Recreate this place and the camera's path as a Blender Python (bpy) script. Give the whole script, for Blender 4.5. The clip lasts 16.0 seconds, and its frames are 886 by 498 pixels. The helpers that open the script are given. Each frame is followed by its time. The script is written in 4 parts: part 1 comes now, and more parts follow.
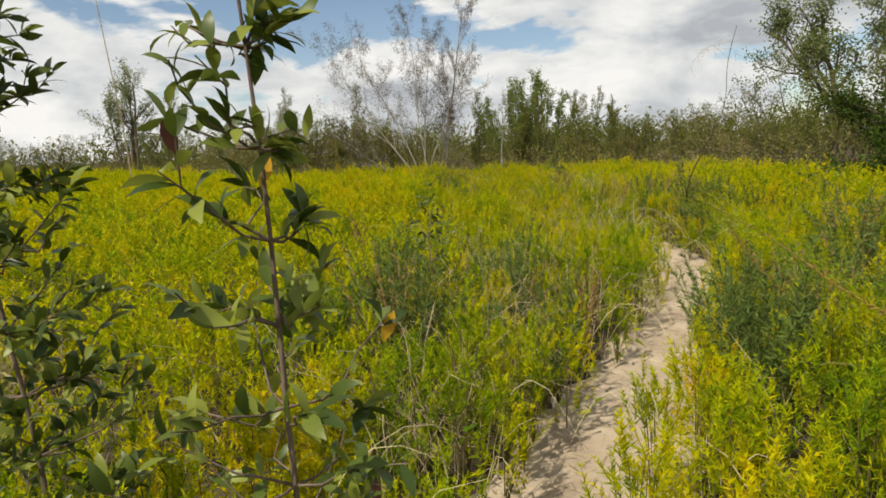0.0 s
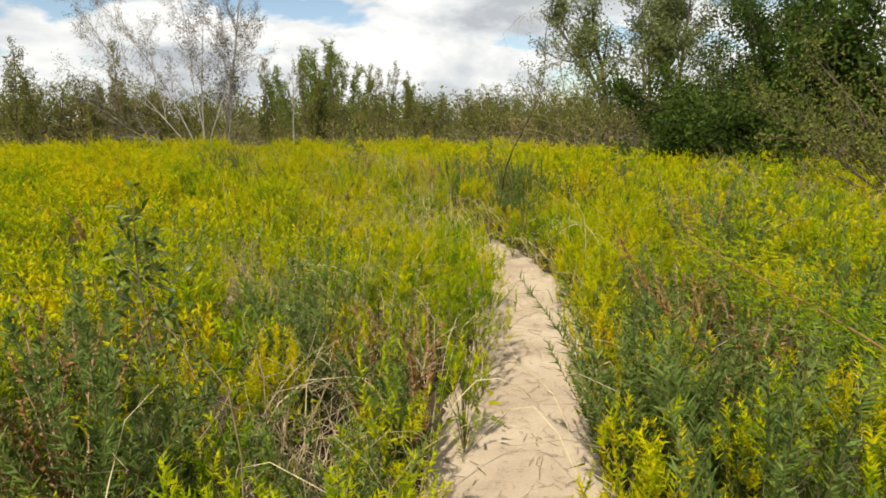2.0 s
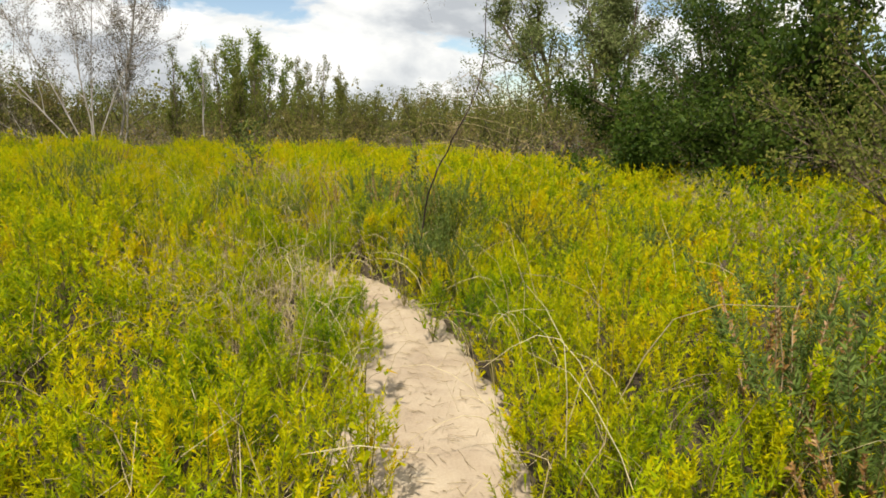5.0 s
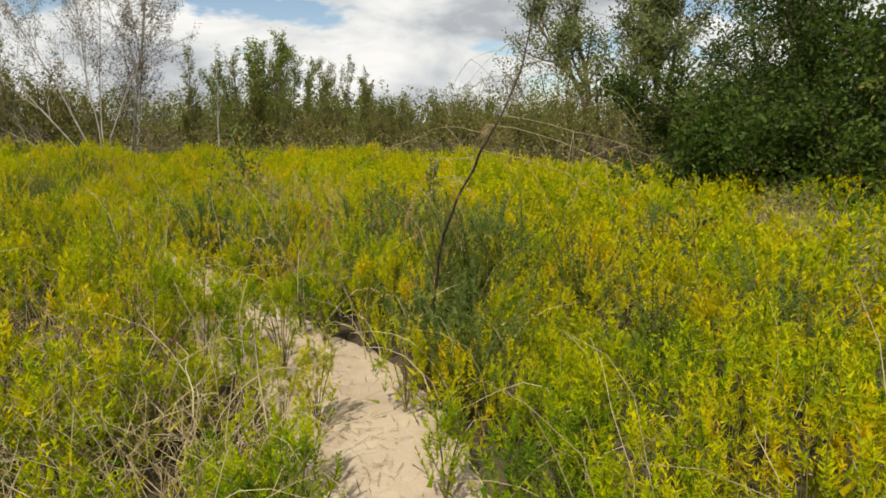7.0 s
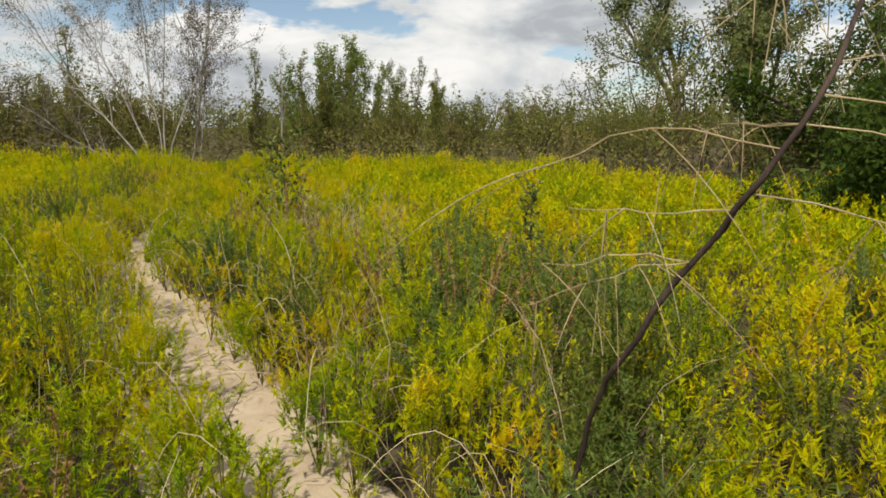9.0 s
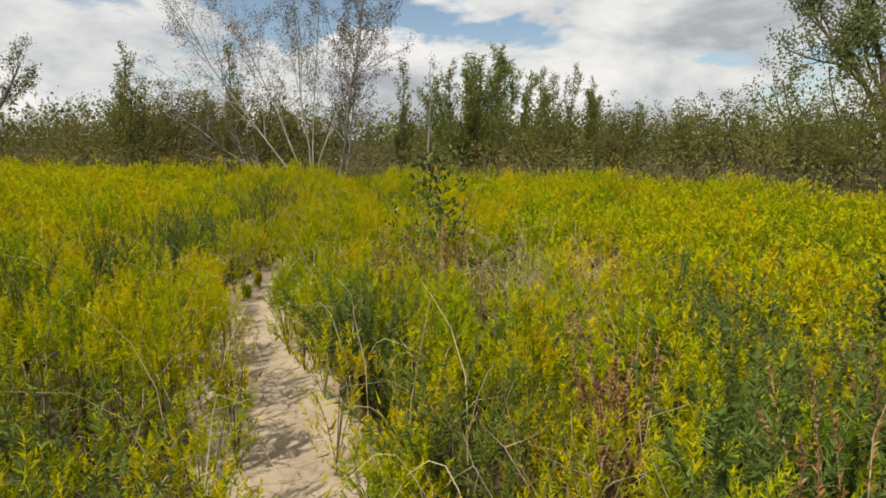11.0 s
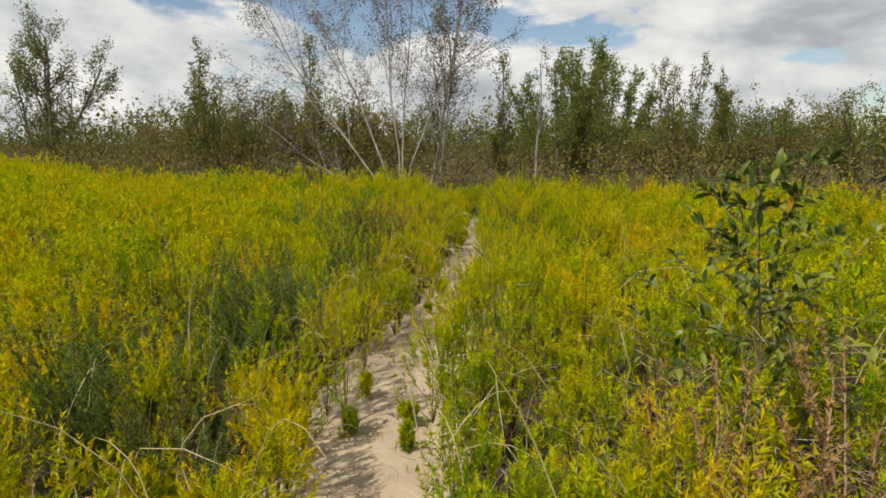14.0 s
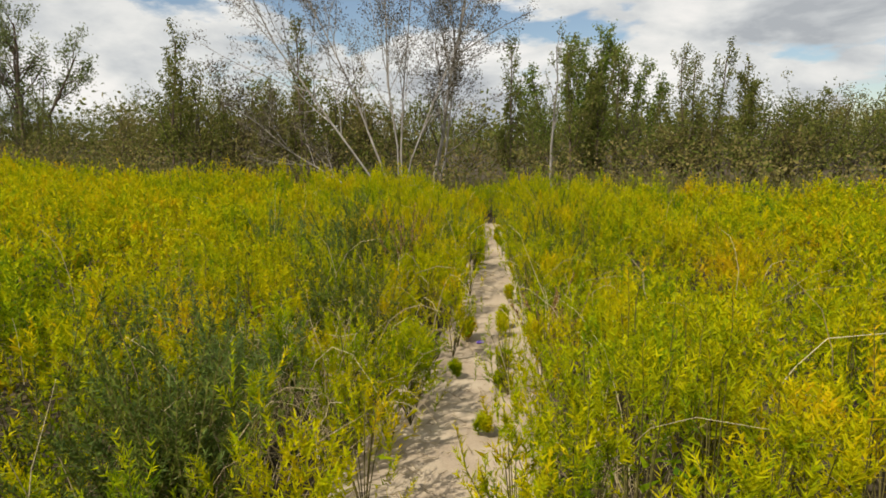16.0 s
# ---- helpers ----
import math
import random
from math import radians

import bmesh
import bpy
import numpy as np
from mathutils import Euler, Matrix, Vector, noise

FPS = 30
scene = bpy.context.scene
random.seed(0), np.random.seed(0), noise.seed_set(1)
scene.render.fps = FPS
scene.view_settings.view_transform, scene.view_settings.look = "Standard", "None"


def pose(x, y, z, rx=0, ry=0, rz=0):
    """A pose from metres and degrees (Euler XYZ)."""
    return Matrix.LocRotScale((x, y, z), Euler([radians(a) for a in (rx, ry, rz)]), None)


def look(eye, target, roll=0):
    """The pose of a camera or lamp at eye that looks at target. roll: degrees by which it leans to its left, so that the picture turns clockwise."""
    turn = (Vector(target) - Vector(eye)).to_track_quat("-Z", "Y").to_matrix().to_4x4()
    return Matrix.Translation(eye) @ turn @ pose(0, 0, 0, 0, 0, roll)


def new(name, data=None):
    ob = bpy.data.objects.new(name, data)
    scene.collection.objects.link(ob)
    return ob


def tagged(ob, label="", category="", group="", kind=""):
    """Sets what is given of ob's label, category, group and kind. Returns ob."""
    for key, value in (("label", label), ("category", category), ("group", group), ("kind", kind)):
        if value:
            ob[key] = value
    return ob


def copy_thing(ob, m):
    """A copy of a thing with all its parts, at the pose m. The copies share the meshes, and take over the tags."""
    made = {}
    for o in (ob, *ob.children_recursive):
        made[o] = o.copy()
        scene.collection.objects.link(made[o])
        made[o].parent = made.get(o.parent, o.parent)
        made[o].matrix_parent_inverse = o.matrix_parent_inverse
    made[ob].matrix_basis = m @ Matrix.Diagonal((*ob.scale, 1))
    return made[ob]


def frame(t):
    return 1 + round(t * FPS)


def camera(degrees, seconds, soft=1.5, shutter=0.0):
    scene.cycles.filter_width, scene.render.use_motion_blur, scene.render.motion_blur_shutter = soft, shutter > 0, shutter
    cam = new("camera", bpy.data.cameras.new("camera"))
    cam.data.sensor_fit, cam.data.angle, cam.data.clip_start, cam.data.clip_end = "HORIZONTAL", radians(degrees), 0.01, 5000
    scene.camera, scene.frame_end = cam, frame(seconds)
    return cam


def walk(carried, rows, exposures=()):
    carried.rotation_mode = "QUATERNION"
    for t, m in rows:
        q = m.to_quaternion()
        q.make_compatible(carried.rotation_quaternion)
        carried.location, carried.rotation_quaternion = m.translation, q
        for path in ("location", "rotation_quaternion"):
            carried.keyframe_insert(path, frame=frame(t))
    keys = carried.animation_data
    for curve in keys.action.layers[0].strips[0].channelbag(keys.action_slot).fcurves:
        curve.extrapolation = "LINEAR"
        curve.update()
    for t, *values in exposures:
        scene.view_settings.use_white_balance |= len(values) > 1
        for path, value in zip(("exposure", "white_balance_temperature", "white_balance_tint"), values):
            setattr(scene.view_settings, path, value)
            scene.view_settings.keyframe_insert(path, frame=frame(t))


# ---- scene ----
cam = camera(72.2, 16.0, 1.75)
PATH = [
    (0.0, pose(-0.000, -0.000, 1.504, 80.62, 2.29, 0.00)),
    (0.5, pose(-0.048, 0.385, 1.528, 79.65, 1.85, -6.52)),
    (1.0, pose(-0.026, 0.815, 1.524, 79.43, 1.47, -9.70)),
    (1.5, pose(0.072, 1.201, 1.501, 78.81, 1.00, -14.16)),
    (2.0, pose(0.237, 1.620, 1.491, 77.97, 0.33, -18.83)),
    (2.5, pose(0.358, 2.000, 1.487, 77.72, -0.34, -20.49)),
    (3.0, pose(0.520, 2.331, 1.457, 77.59, -0.81, -22.15)),
    (3.5, pose(0.724, 2.700, 1.470, 77.64, -1.07, -23.61)),
    (3.7, pose(0.808, 2.875, 1.493, 77.65, -1.16, -24.00)),
    (5.8, pose(1.839, 4.454, 1.532, 78.40, -0.98, -23.84)),
    (6.0, pose(1.915, 4.623, 1.545, 78.38, -0.78, -23.42)),
    (6.5, pose(2.074, 5.088, 1.538, 78.29, -0.61, -22.16)),
    (7.0, pose(2.244, 5.502, 1.510, 78.32, -0.60, -21.03)),
    (7.5, pose(2.387, 5.943, 1.496, 78.56, -0.59, -19.49)),
    (8.0, pose(2.489, 6.430, 1.497, 78.68, -0.66, -17.90)),
    (8.5, pose(2.615, 6.831, 1.510, 78.67, -0.48, -16.54)),
    (9.0, pose(2.702, 7.319, 1.489, 78.86, -0.51, -14.54)),
    (9.5, pose(2.736, 7.760, 1.469, 78.99, -0.45, -12.65)),
    (10.0, pose(2.694, 8.215, 1.470, 79.27, -0.47, -8.00)),
    (10.2, pose(2.681, 8.378, 1.482, 79.44, -0.41, -6.11)),
    (12.3, pose(2.155, 10.251, 1.525, 79.99, -0.07, 1.17)),
    (12.5, pose(2.068, 10.451, 1.523, 80.01, -0.01, 1.84)),
    (13.0, pose(1.889, 10.874, 1.502, 80.14, -0.07, 3.13)),
    (13.5, pose(1.768, 11.358, 1.510, 80.07, 0.07, 3.88)),
    (14.0, pose(1.589, 11.847, 1.504, 80.14, -0.02, 4.81)),
    (14.5, pose(1.495, 12.308, 1.480, 80.10, 0.03, 5.13)),
    (15.0, pose(1.413, 12.691, 1.478, 79.89, 0.00, 4.83)),
    (15.5, pose(1.269, 13.146, 1.468, 79.83, -0.00, 4.61)),
    (16.0, pose(1.193, 13.579, 1.429, 79.82, -0.03, 4.16)),
]
walk(cam, PATH, [(0, 0.15, 6850, 10), (1.5, 0.33, 6850, 10), (3.5, 0.6, 6850, 10), (7, 0.2, 6850, 10), (9, 0.18, 6850, 10), (12.5, 0.04, 6850, 10), (16, 0.1, 6850, 10)])

# ---- sky and sun ----
SUN_AZ, SUN_EL = 219.0, 52.0   # degrees; azimuth clockwise from +y
world = bpy.data.worlds.new("sky")
scene.world = world
world.use_nodes = True
wn, wl = world.node_tree.nodes, world.node_tree.links
wn.clear()


def wnode(kind, **values):
    n = wn.new(kind)
    for key, value in values.items():
        n.inputs[key].default_value = value
    return n


def wmath(op, a, b=None):
    n = wn.new("ShaderNodeMath")
    n.operation = op
    for slot, v in ((0, a), (1, b)):
        if v is None:
            continue
        if isinstance(v, (int, float)):
            n.inputs[slot].default_value = v
        else:
            wl.new(v, n.inputs[slot])
    return n.outputs[0]


sky = wn.new("ShaderNodeTexSky")
sky.sky_type = "NISHITA"
sky.sun_disc = False
sky.sun_elevation = radians(SUN_EL)
sky.sun_rotation = radians(SUN_AZ)
sky.dust_density, sky.ozone_density, sky.altitude = 0.6, 1.6, 20
coord = wn.new("ShaderNodeTexCoord")
sep = wn.new("ShaderNodeSeparateXYZ")
wl.new(coord.outputs["Generated"], sep.inputs[0])
flat = wn.new("ShaderNodeCombineXYZ")
wl.new(sep.outputs[0], flat.inputs[0])
wl.new(sep.outputs[1], flat.inputs[1])
wl.new(wmath("MULTIPLY", sep.outputs[2], 2.6), flat.inputs[2])


def cloud_noise(scale, detail, rough, shift, warp=0.0):
    mp = wn.new("ShaderNodeMapping")
    mp.inputs["Location"].default_value = shift
    wl.new(flat.outputs[0], mp.inputs[0])
    n = wnode("ShaderNodeTexNoise", Scale=scale, Detail=detail, Roughness=rough, Distortion=warp)
    wl.new(mp.outputs[0], n.inputs["Vector"])
    return n.outputs["Fac"]


def wramp(fac, stops):
    r = wn.new("ShaderNodeValToRGB")
    while len(r.color_ramp.elements) < len(stops):
        r.color_ramp.elements.new(0.5)
    for e, (at, c) in zip(r.color_ramp.elements, stops):
        e.position, e.color = at, (*c, 1) if len(c) == 3 else c
    wl.new(fac, r.inputs[0])
    return r.outputs[0]


low = wmath("MULTIPLY", wmath("MAXIMUM", wmath("SUBTRACT", 0.13, sep.outputs[2]), 0.0), 0.9)
cover = wramp(wmath("ADD", cloud_noise(3.0, 9, 0.55, (3.1, 0.4, 0.3), 0.2), low), [(0.44, (0, 0, 0)), (0.485, (1, 1, 1))])
shade = wramp(cloud_noise(4.2, 9, 0.56, (7.3, 5.2, 1.0), 0.3),
              [(0.35, (3.9, 4.25, 4.7)), (0.45, (5.6, 5.95, 6.3)), (0.53, (7.0, 7.25, 7.4)), (0.63, (8.3, 8.35, 8.4))])
mixed = wn.new("ShaderNodeMix")
mixed.data_type = "RGBA"
wl.new(cover, mixed.inputs[0])
wl.new(sky.outputs[0], mixed.inputs[6])
wl.new(shade, mixed.inputs[7])
back = wnode("ShaderNodeBackground", Strength=0.101)
wl.new(mixed.outputs[2], back.inputs[0])
wout = wn.new("ShaderNodeOutputWorld")
wl.new(back.outputs[0], wout.inputs[0])

sun = new("sun", bpy.data.lights.new("sun", "SUN"))
sun.data.energy, sun.data.angle, sun.data.color = 4.8, radians(0.6), (1.0, 0.95, 0.86)
to_sun = Vector((math.sin(radians(SUN_AZ)) * math.cos(radians(SUN_EL)), math.cos(radians(SUN_AZ)) * math.cos(radians(SUN_EL)), math.sin(radians(SUN_EL))))
sun.matrix_world = look(to_sun * 50, (0, 0, 0))


# ---- materials ----
def blank(name):
    m = bpy.data.materials.new(name)
    m.use_nodes = True
    m.node_tree.nodes.clear()
    return m, m.node_tree.nodes, m.node_tree.links


def colour_ramp(nodes, links, fac, stops):
    r = nodes.new("ShaderNodeValToRGB")
    while len(r.color_ramp.elements) < len(stops):
        r.color_ramp.elements.new(0.5)
    for e, (at, c) in zip(r.color_ramp.elements, stops):
        e.position, e.color = at, (*c, 1)
    links.new(fac, r.inputs[0])
    return r.outputs[0]


def noise_fac(nodes, links, scale, detail=3, rough=0.55, space="Object", stretch=(1, 1, 1)):
    tc = nodes.new("ShaderNodeTexCoord")
    mp = nodes.new("ShaderNodeMapping")
    mp.inputs["Scale"].default_value = stretch
    links.new(tc.outputs[space], mp.inputs[0])
    n = nodes.new("ShaderNodeTexNoise")
    n.inputs["Scale"].default_value, n.inputs["Detail"].default_value, n.inputs["Roughness"].default_value = scale, detail, rough
    links.new(mp.outputs[0], n.inputs["Vector"])
    return n.outputs["Fac"]


def leaf_material(name, stops, patch=0.6, island=0.5, thin=0.35, rough=0.5, gloss=0.3, by_object=0.0, contrast=1.0, ripen=0.0, tuft=0.0):
    """Foliage: the colour follows broad patches, single leaves and, for copies, the plant."""
    m, nodes, links = blank(name)
    geo = nodes.new("ShaderNodeNewGeometry")
    add = nodes.new("ShaderNodeMath")
    add.operation = "MULTIPLY_ADD"
    links.new(geo.outputs["Random Per Island"], add.inputs[0])
    add.inputs[1].default_value = island
    n = noise_fac(nodes, links, patch, 4, 0.6)
    if tuft:
        fine = noise_fac(nodes, links, patch * 5.5, 2, 0.5)
        both = nodes.new("ShaderNodeMath")
        both.operation = "MULTIPLY_ADD"
        links.new(fine, both.inputs[0])
        both.inputs[1].default_value = tuft
        links.new(n, both.inputs[2])
        level = nodes.new("ShaderNodeMath")
        level.operation = "SUBTRACT"
        links.new(both.outputs[0], level.inputs[0])
        level.inputs[1].default_value = tuft / 2
        n = level.outputs[0]
    wide = nodes.new("ShaderNodeMath")
    wide.operation = "MULTIPLY_ADD"
    links.new(n, wide.inputs[0])
    wide.inputs[1].default_value, wide.inputs[2].default_value = contrast, 0.5 - 0.5 * contrast
    links.new(wide.outputs[0], add.inputs[2])
    fac = add.outputs[0]
    shift = nodes.new("ShaderNodeMath")
    shift.operation = "SUBTRACT"
    links.new(fac, shift.inputs[0])
    shift.inputs[1].default_value = island / 2
    fac = shift.outputs[0]
    if by_object:
        info = nodes.new("ShaderNodeObjectInfo")
        more = nodes.new("ShaderNodeMath")
        more.operation = "MULTIPLY_ADD"
        links.new(info.outputs["Random"], more.inputs[0])
        more.inputs[1].default_value = by_object
        links.new(fac, more.inputs[2])
        fac = more.outputs[0]
    if ripen:
        tc = nodes.new("ShaderNodeTexCoord")
        cut = nodes.new("ShaderNodeSeparateXYZ")
        links.new(tc.outputs["Object"], cut.inputs[0])
        span = nodes.new("ShaderNodeMapRange")
        links.new(cut.outputs[1], span.inputs[0])
        span.inputs[1].default_value, span.inputs[2].default_value = 2.0, 15.0
        span.inputs[3].default_value, span.inputs[4].default_value = -0.3 * ripen, ripen
        grown = nodes.new("ShaderNodeMath")
        grown.operation = "ADD"
        links.new(fac, grown.inputs[0])
        links.new(span.outputs[0], grown.inputs[1])
        fac = grown.outputs[0]
    col = colour_ramp(nodes, links, fac, stops)
    bsdf = nodes.new("ShaderNodeBsdfPrincipled")
    bsdf.inputs["Roughness"].default_value = rough
    bsdf.inputs["Specular IOR Level"].default_value = gloss
    links.new(col, bsdf.inputs["Base Color"])
    tr = nodes.new("ShaderNodeBsdfTranslucent")
    links.new(col, tr.inputs["Color"])
    mx = nodes.new("ShaderNodeMixShader")
    mx.inputs[0].default_value = thin
    links.new(bsdf.outputs[0], mx.inputs[1])
    links.new(tr.outputs[0], mx.inputs[2])
    o = nodes.new("ShaderNodeOutputMaterial")
    links.new(mx.outputs[0], o.inputs[0])
    return m


def rough_material(name, stops, scale, stretch=(1, 1, 1), bump=0.3, fine=60, rough=0.85, island=0.0):
    """Wood, soil and dry stems: colour at two scales and a fine relief."""
    m, nodes, links = blank(name)
    a = noise_fac(nodes, links, scale, 5, 0.6, stretch=stretch)
    b = noise_fac(nodes, links, fine, 3, 0.6, stretch=stretch)
    mixf = nodes.new("ShaderNodeMath")
    mixf.operation = "MULTIPLY_ADD"
    links.new(b, mixf.inputs[0])
    mixf.inputs[1].default_value = 0.45
    sub = nodes.new("ShaderNodeMath")
    sub.operation = "SUBTRACT"
    links.new(a, sub.inputs[0])
    sub.inputs[1].default_value = 0.22
    links.new(sub.outputs[0], mixf.inputs[2])
    fac = mixf.outputs[0]
    if island:
        geo = nodes.new("ShaderNodeNewGeometry")
        add = nodes.new("ShaderNodeMath")
        add.operation = "MULTIPLY_ADD"
        links.new(geo.outputs["Random Per Island"], add.inputs[0])
        add.inputs[1].default_value = island
        s2 = nodes.new("ShaderNodeMath")
        s2.operation = "SUBTRACT"
        links.new(fac, s2.inputs[0])
        s2.inputs[1].default_value = island / 2
        links.new(s2.outputs[0], add.inputs[2])
        fac = add.outputs[0]
    bsdf = nodes.new("ShaderNodeBsdfPrincipled")
    bsdf.inputs["Roughness"].default_value = rough
    bsdf.inputs["Specular IOR Level"].default_value = 0.2
    links.new(colour_ramp(nodes, links, fac, stops), bsdf.inputs["Base Color"])
    bp = nodes.new("ShaderNodeBump")
    bp.inputs["Strength"].default_value, bp.inputs["Distance"].default_value = bump, 0.02
    links.new(fac, bp.inputs["Height"])
    links.new(bp.outputs[0], bsdf.inputs["Normal"])
    o = nodes.new("ShaderNodeOutputMaterial")
    links.new(bsdf.outputs[0], o.inputs[0])
    return m


WEED = leaf_material("weed_leaf", [(0.10, (0.075, 0.15, 0.008)), (0.36, (0.20, 0.28, 0.007)), (0.62, (0.36, 0.37, 0.006)), (0.80, (0.45, 0.40, 0.006)), (1.0, (0.52, 0.34, 0.008))], 1.2, 0.26, thin=0.45, contrast=2.0, gloss=0.03, rough=0.65, ripen=0.07, tuft=0.5)
TIP = leaf_material("weed_tip", [(0.10, (0.14, 0.24, 0.008)), (0.36, (0.36, 0.42, 0.006)), (0.62, (0.52, 0.48, 0.006)), (0.80, (0.60, 0.49, 0.006)), (1.0, (0.64, 0.42, 0.009))], 1.2, 0.26, thin=0.45, contrast=2.0, gloss=0.03, rough=0.65, ripen=0.07, tuft=0.5)
BLUE = leaf_material("blue_green_leaf", [(0.2, (0.055, 0.095, 0.018)), (0.5, (0.105, 0.16, 0.034)), (0.8, (0.19, 0.25, 0.055))], 1.5, 0.4, by_object=0.1, gloss=0.1)
SAGE = leaf_material("olive_weed_leaf", [(0.2, (0.05, 0.08, 0.013)), (0.5, (0.10, 0.14, 0.02)), (0.8, (0.19, 0.21, 0.03))], 1.5, 0.4, by_object=0.15, gloss=0.05)
RUST = leaf_material("rusty_dry_leaf", [(0.2, (0.13, 0.068, 0.022)), (0.5, (0.25, 0.13, 0.038)), (0.8, (0.38, 0.235, 0.07))], 2.0, 0.4, thin=0.15)
BROAD = leaf_material("broad_leaf", [(0.2, (0.038, 0.062, 0.009)), (0.5, (0.09, 0.125, 0.018)), (0.78, (0.23, 0.26, 0.042))], 3.0, 0.7, thin=0.35, rough=0.42, gloss=0.35)
OLIVE = leaf_material("olive_leaf", [(0.2, (0.06, 0.085, 0.015)), (0.45, (0.11, 0.135, 0.025)), (0.65, (0.17, 0.175, 0.04)), (0.85, (0.22, 0.19, 0.06))], 0.25, 0.5, by_object=0.15, gloss=0.03, rough=0.7)
DRYOLIVE = leaf_material("dull_brown_leaf", [(0.2, (0.085, 0.08, 0.022)), (0.5, (0.16, 0.135, 0.042)), (0.8, (0.26, 0.205, 0.08))], 0.4, 0.5, thin=0.2, by_object=0.1, gloss=0.03, rough=0.7)
GREYGREEN = leaf_material("grey_green_leaf", [(0.2, (0.085, 0.115, 0.035)), (0.5, (0.15, 0.18, 0.06)), (0.8, (0.25, 0.27, 0.11))], 0.4, 0.5, gloss=0.03, rough=0.7)
GREEN = leaf_material("bright_tree_leaf", [(0.2, (0.08, 0.125, 0.02)), (0.5, (0.15, 0.205, 0.035)), (0.8, (0.25, 0.28, 0.06))], 0.4, 0.6, gloss=0.03, rough=0.7)
DARK = leaf_material("dark_tree_leaf", [(0.2, (0.02, 0.042, 0.005)), (0.5, (0.04, 0.072, 0.009)), (0.8, (0.085, 0.12, 0.018))], 0.6, 0.5, gloss=0.08)
GREYLEAF = leaf_material("grey_leaf", [(0.2, (0.06, 0.05, 0.03)), (0.5, (0.125, 0.105, 0.07)), (0.8, (0.21, 0.18, 0.12))], 0.6, 0.6, thin=0.2, gloss=0.03, rough=0.7)
YELLOWLEAF = leaf_material("yellowed_leaf", [(0.3, (0.55, 0.26, 0.02)), (0.6, (0.62, 0.38, 0.03))], 20.0, 0.2, thin=0.3)
REDLEAF = leaf_material("withered_leaf", [(0.3, (0.09, 0.03, 0.03)), (0.6, (0.16, 0.06, 0.05))], 20.0, 0.2, thin=0.1)
STEM = rough_material("green_brown_stem", [(0.2, (0.06, 0.055, 0.015)), (0.5, (0.115, 0.10, 0.028)), (0.8, (0.19, 0.16, 0.05))], 6, bump=0.1, island=0.4)
DRY = rough_material("dry_straw", [(0.15, (0.22, 0.165, 0.085)), (0.5, (0.43, 0.345, 0.19)), (0.85, (0.62, 0.53, 0.32))], 5, bump=0.1, island=0.6)
SCRAP = rough_material("violet_paper", [(0.2, (0.10, 0.06, 0.30)), (0.6, (0.18, 0.12, 0.45)), (0.9, (0.4, 0.35, 0.6))], 30, bump=0.2)
THICKBARK = rough_material("dull_thicket_bark", [(0.2, (0.035, 0.03, 0.018)), (0.5, (0.075, 0.062, 0.038)), (0.8, (0.14, 0.115, 0.075))], 12, (1, 1, 0.3), 0.3, 60)
BARK = rough_material("brown_bark", [(0.2, (0.05, 0.035, 0.025)), (0.5, (0.12, 0.085, 0.06)), (0.8, (0.22, 0.17, 0.13))], 14, (1, 1, 0.25), 0.5, 80)
PALE = rough_material("pale_bark", [(0.2, (0.13, 0.11, 0.09)), (0.5, (0.27, 0.24, 0.205)), (0.85, (0.50, 0.47, 0.42))], 6, (1, 1, 0.4), 0.3, 60)
GREYWOOD = rough_material("grey_dead_wood", [(0.2, (0.15, 0.105, 0.055)), (0.5, (0.31, 0.235, 0.135)), (0.85, (0.50, 0.41, 0.25))], 10, (1, 1, 0.3), 0.3, 80, island=0.3)
BLACKWOOD = rough_material("dark_dead_wood", [(0.2, (0.02, 0.014, 0.012)), (0.5, (0.045, 0.03, 0.025)), (0.85, (0.10, 0.07, 0.055))], 20, (1, 1, 0.3), 0.4, 120)
SAND = rough_material("sandy_path", [(0.14, (0.19, 0.145, 0.10)), (0.4, (0.35, 0.275, 0.195)), (0.62, (0.43, 0.35, 0.25)), (0.9, (0.52, 0.44, 0.33))], 2.6, bump=0.35, fine=85, rough=0.95)
SOIL = rough_material("littered_soil", [(0.15, (0.024, 0.018, 0.011)), (0.45, (0.048, 0.036, 0.022)), (0.6, (0.075, 0.058, 0.034)), (0.85, (0.13, 0.10, 0.06))], 1.6, bump=0.6, fine=25, rough=0.95)


# ---- mesh makers ----
rng = np.random.default_rng(7)


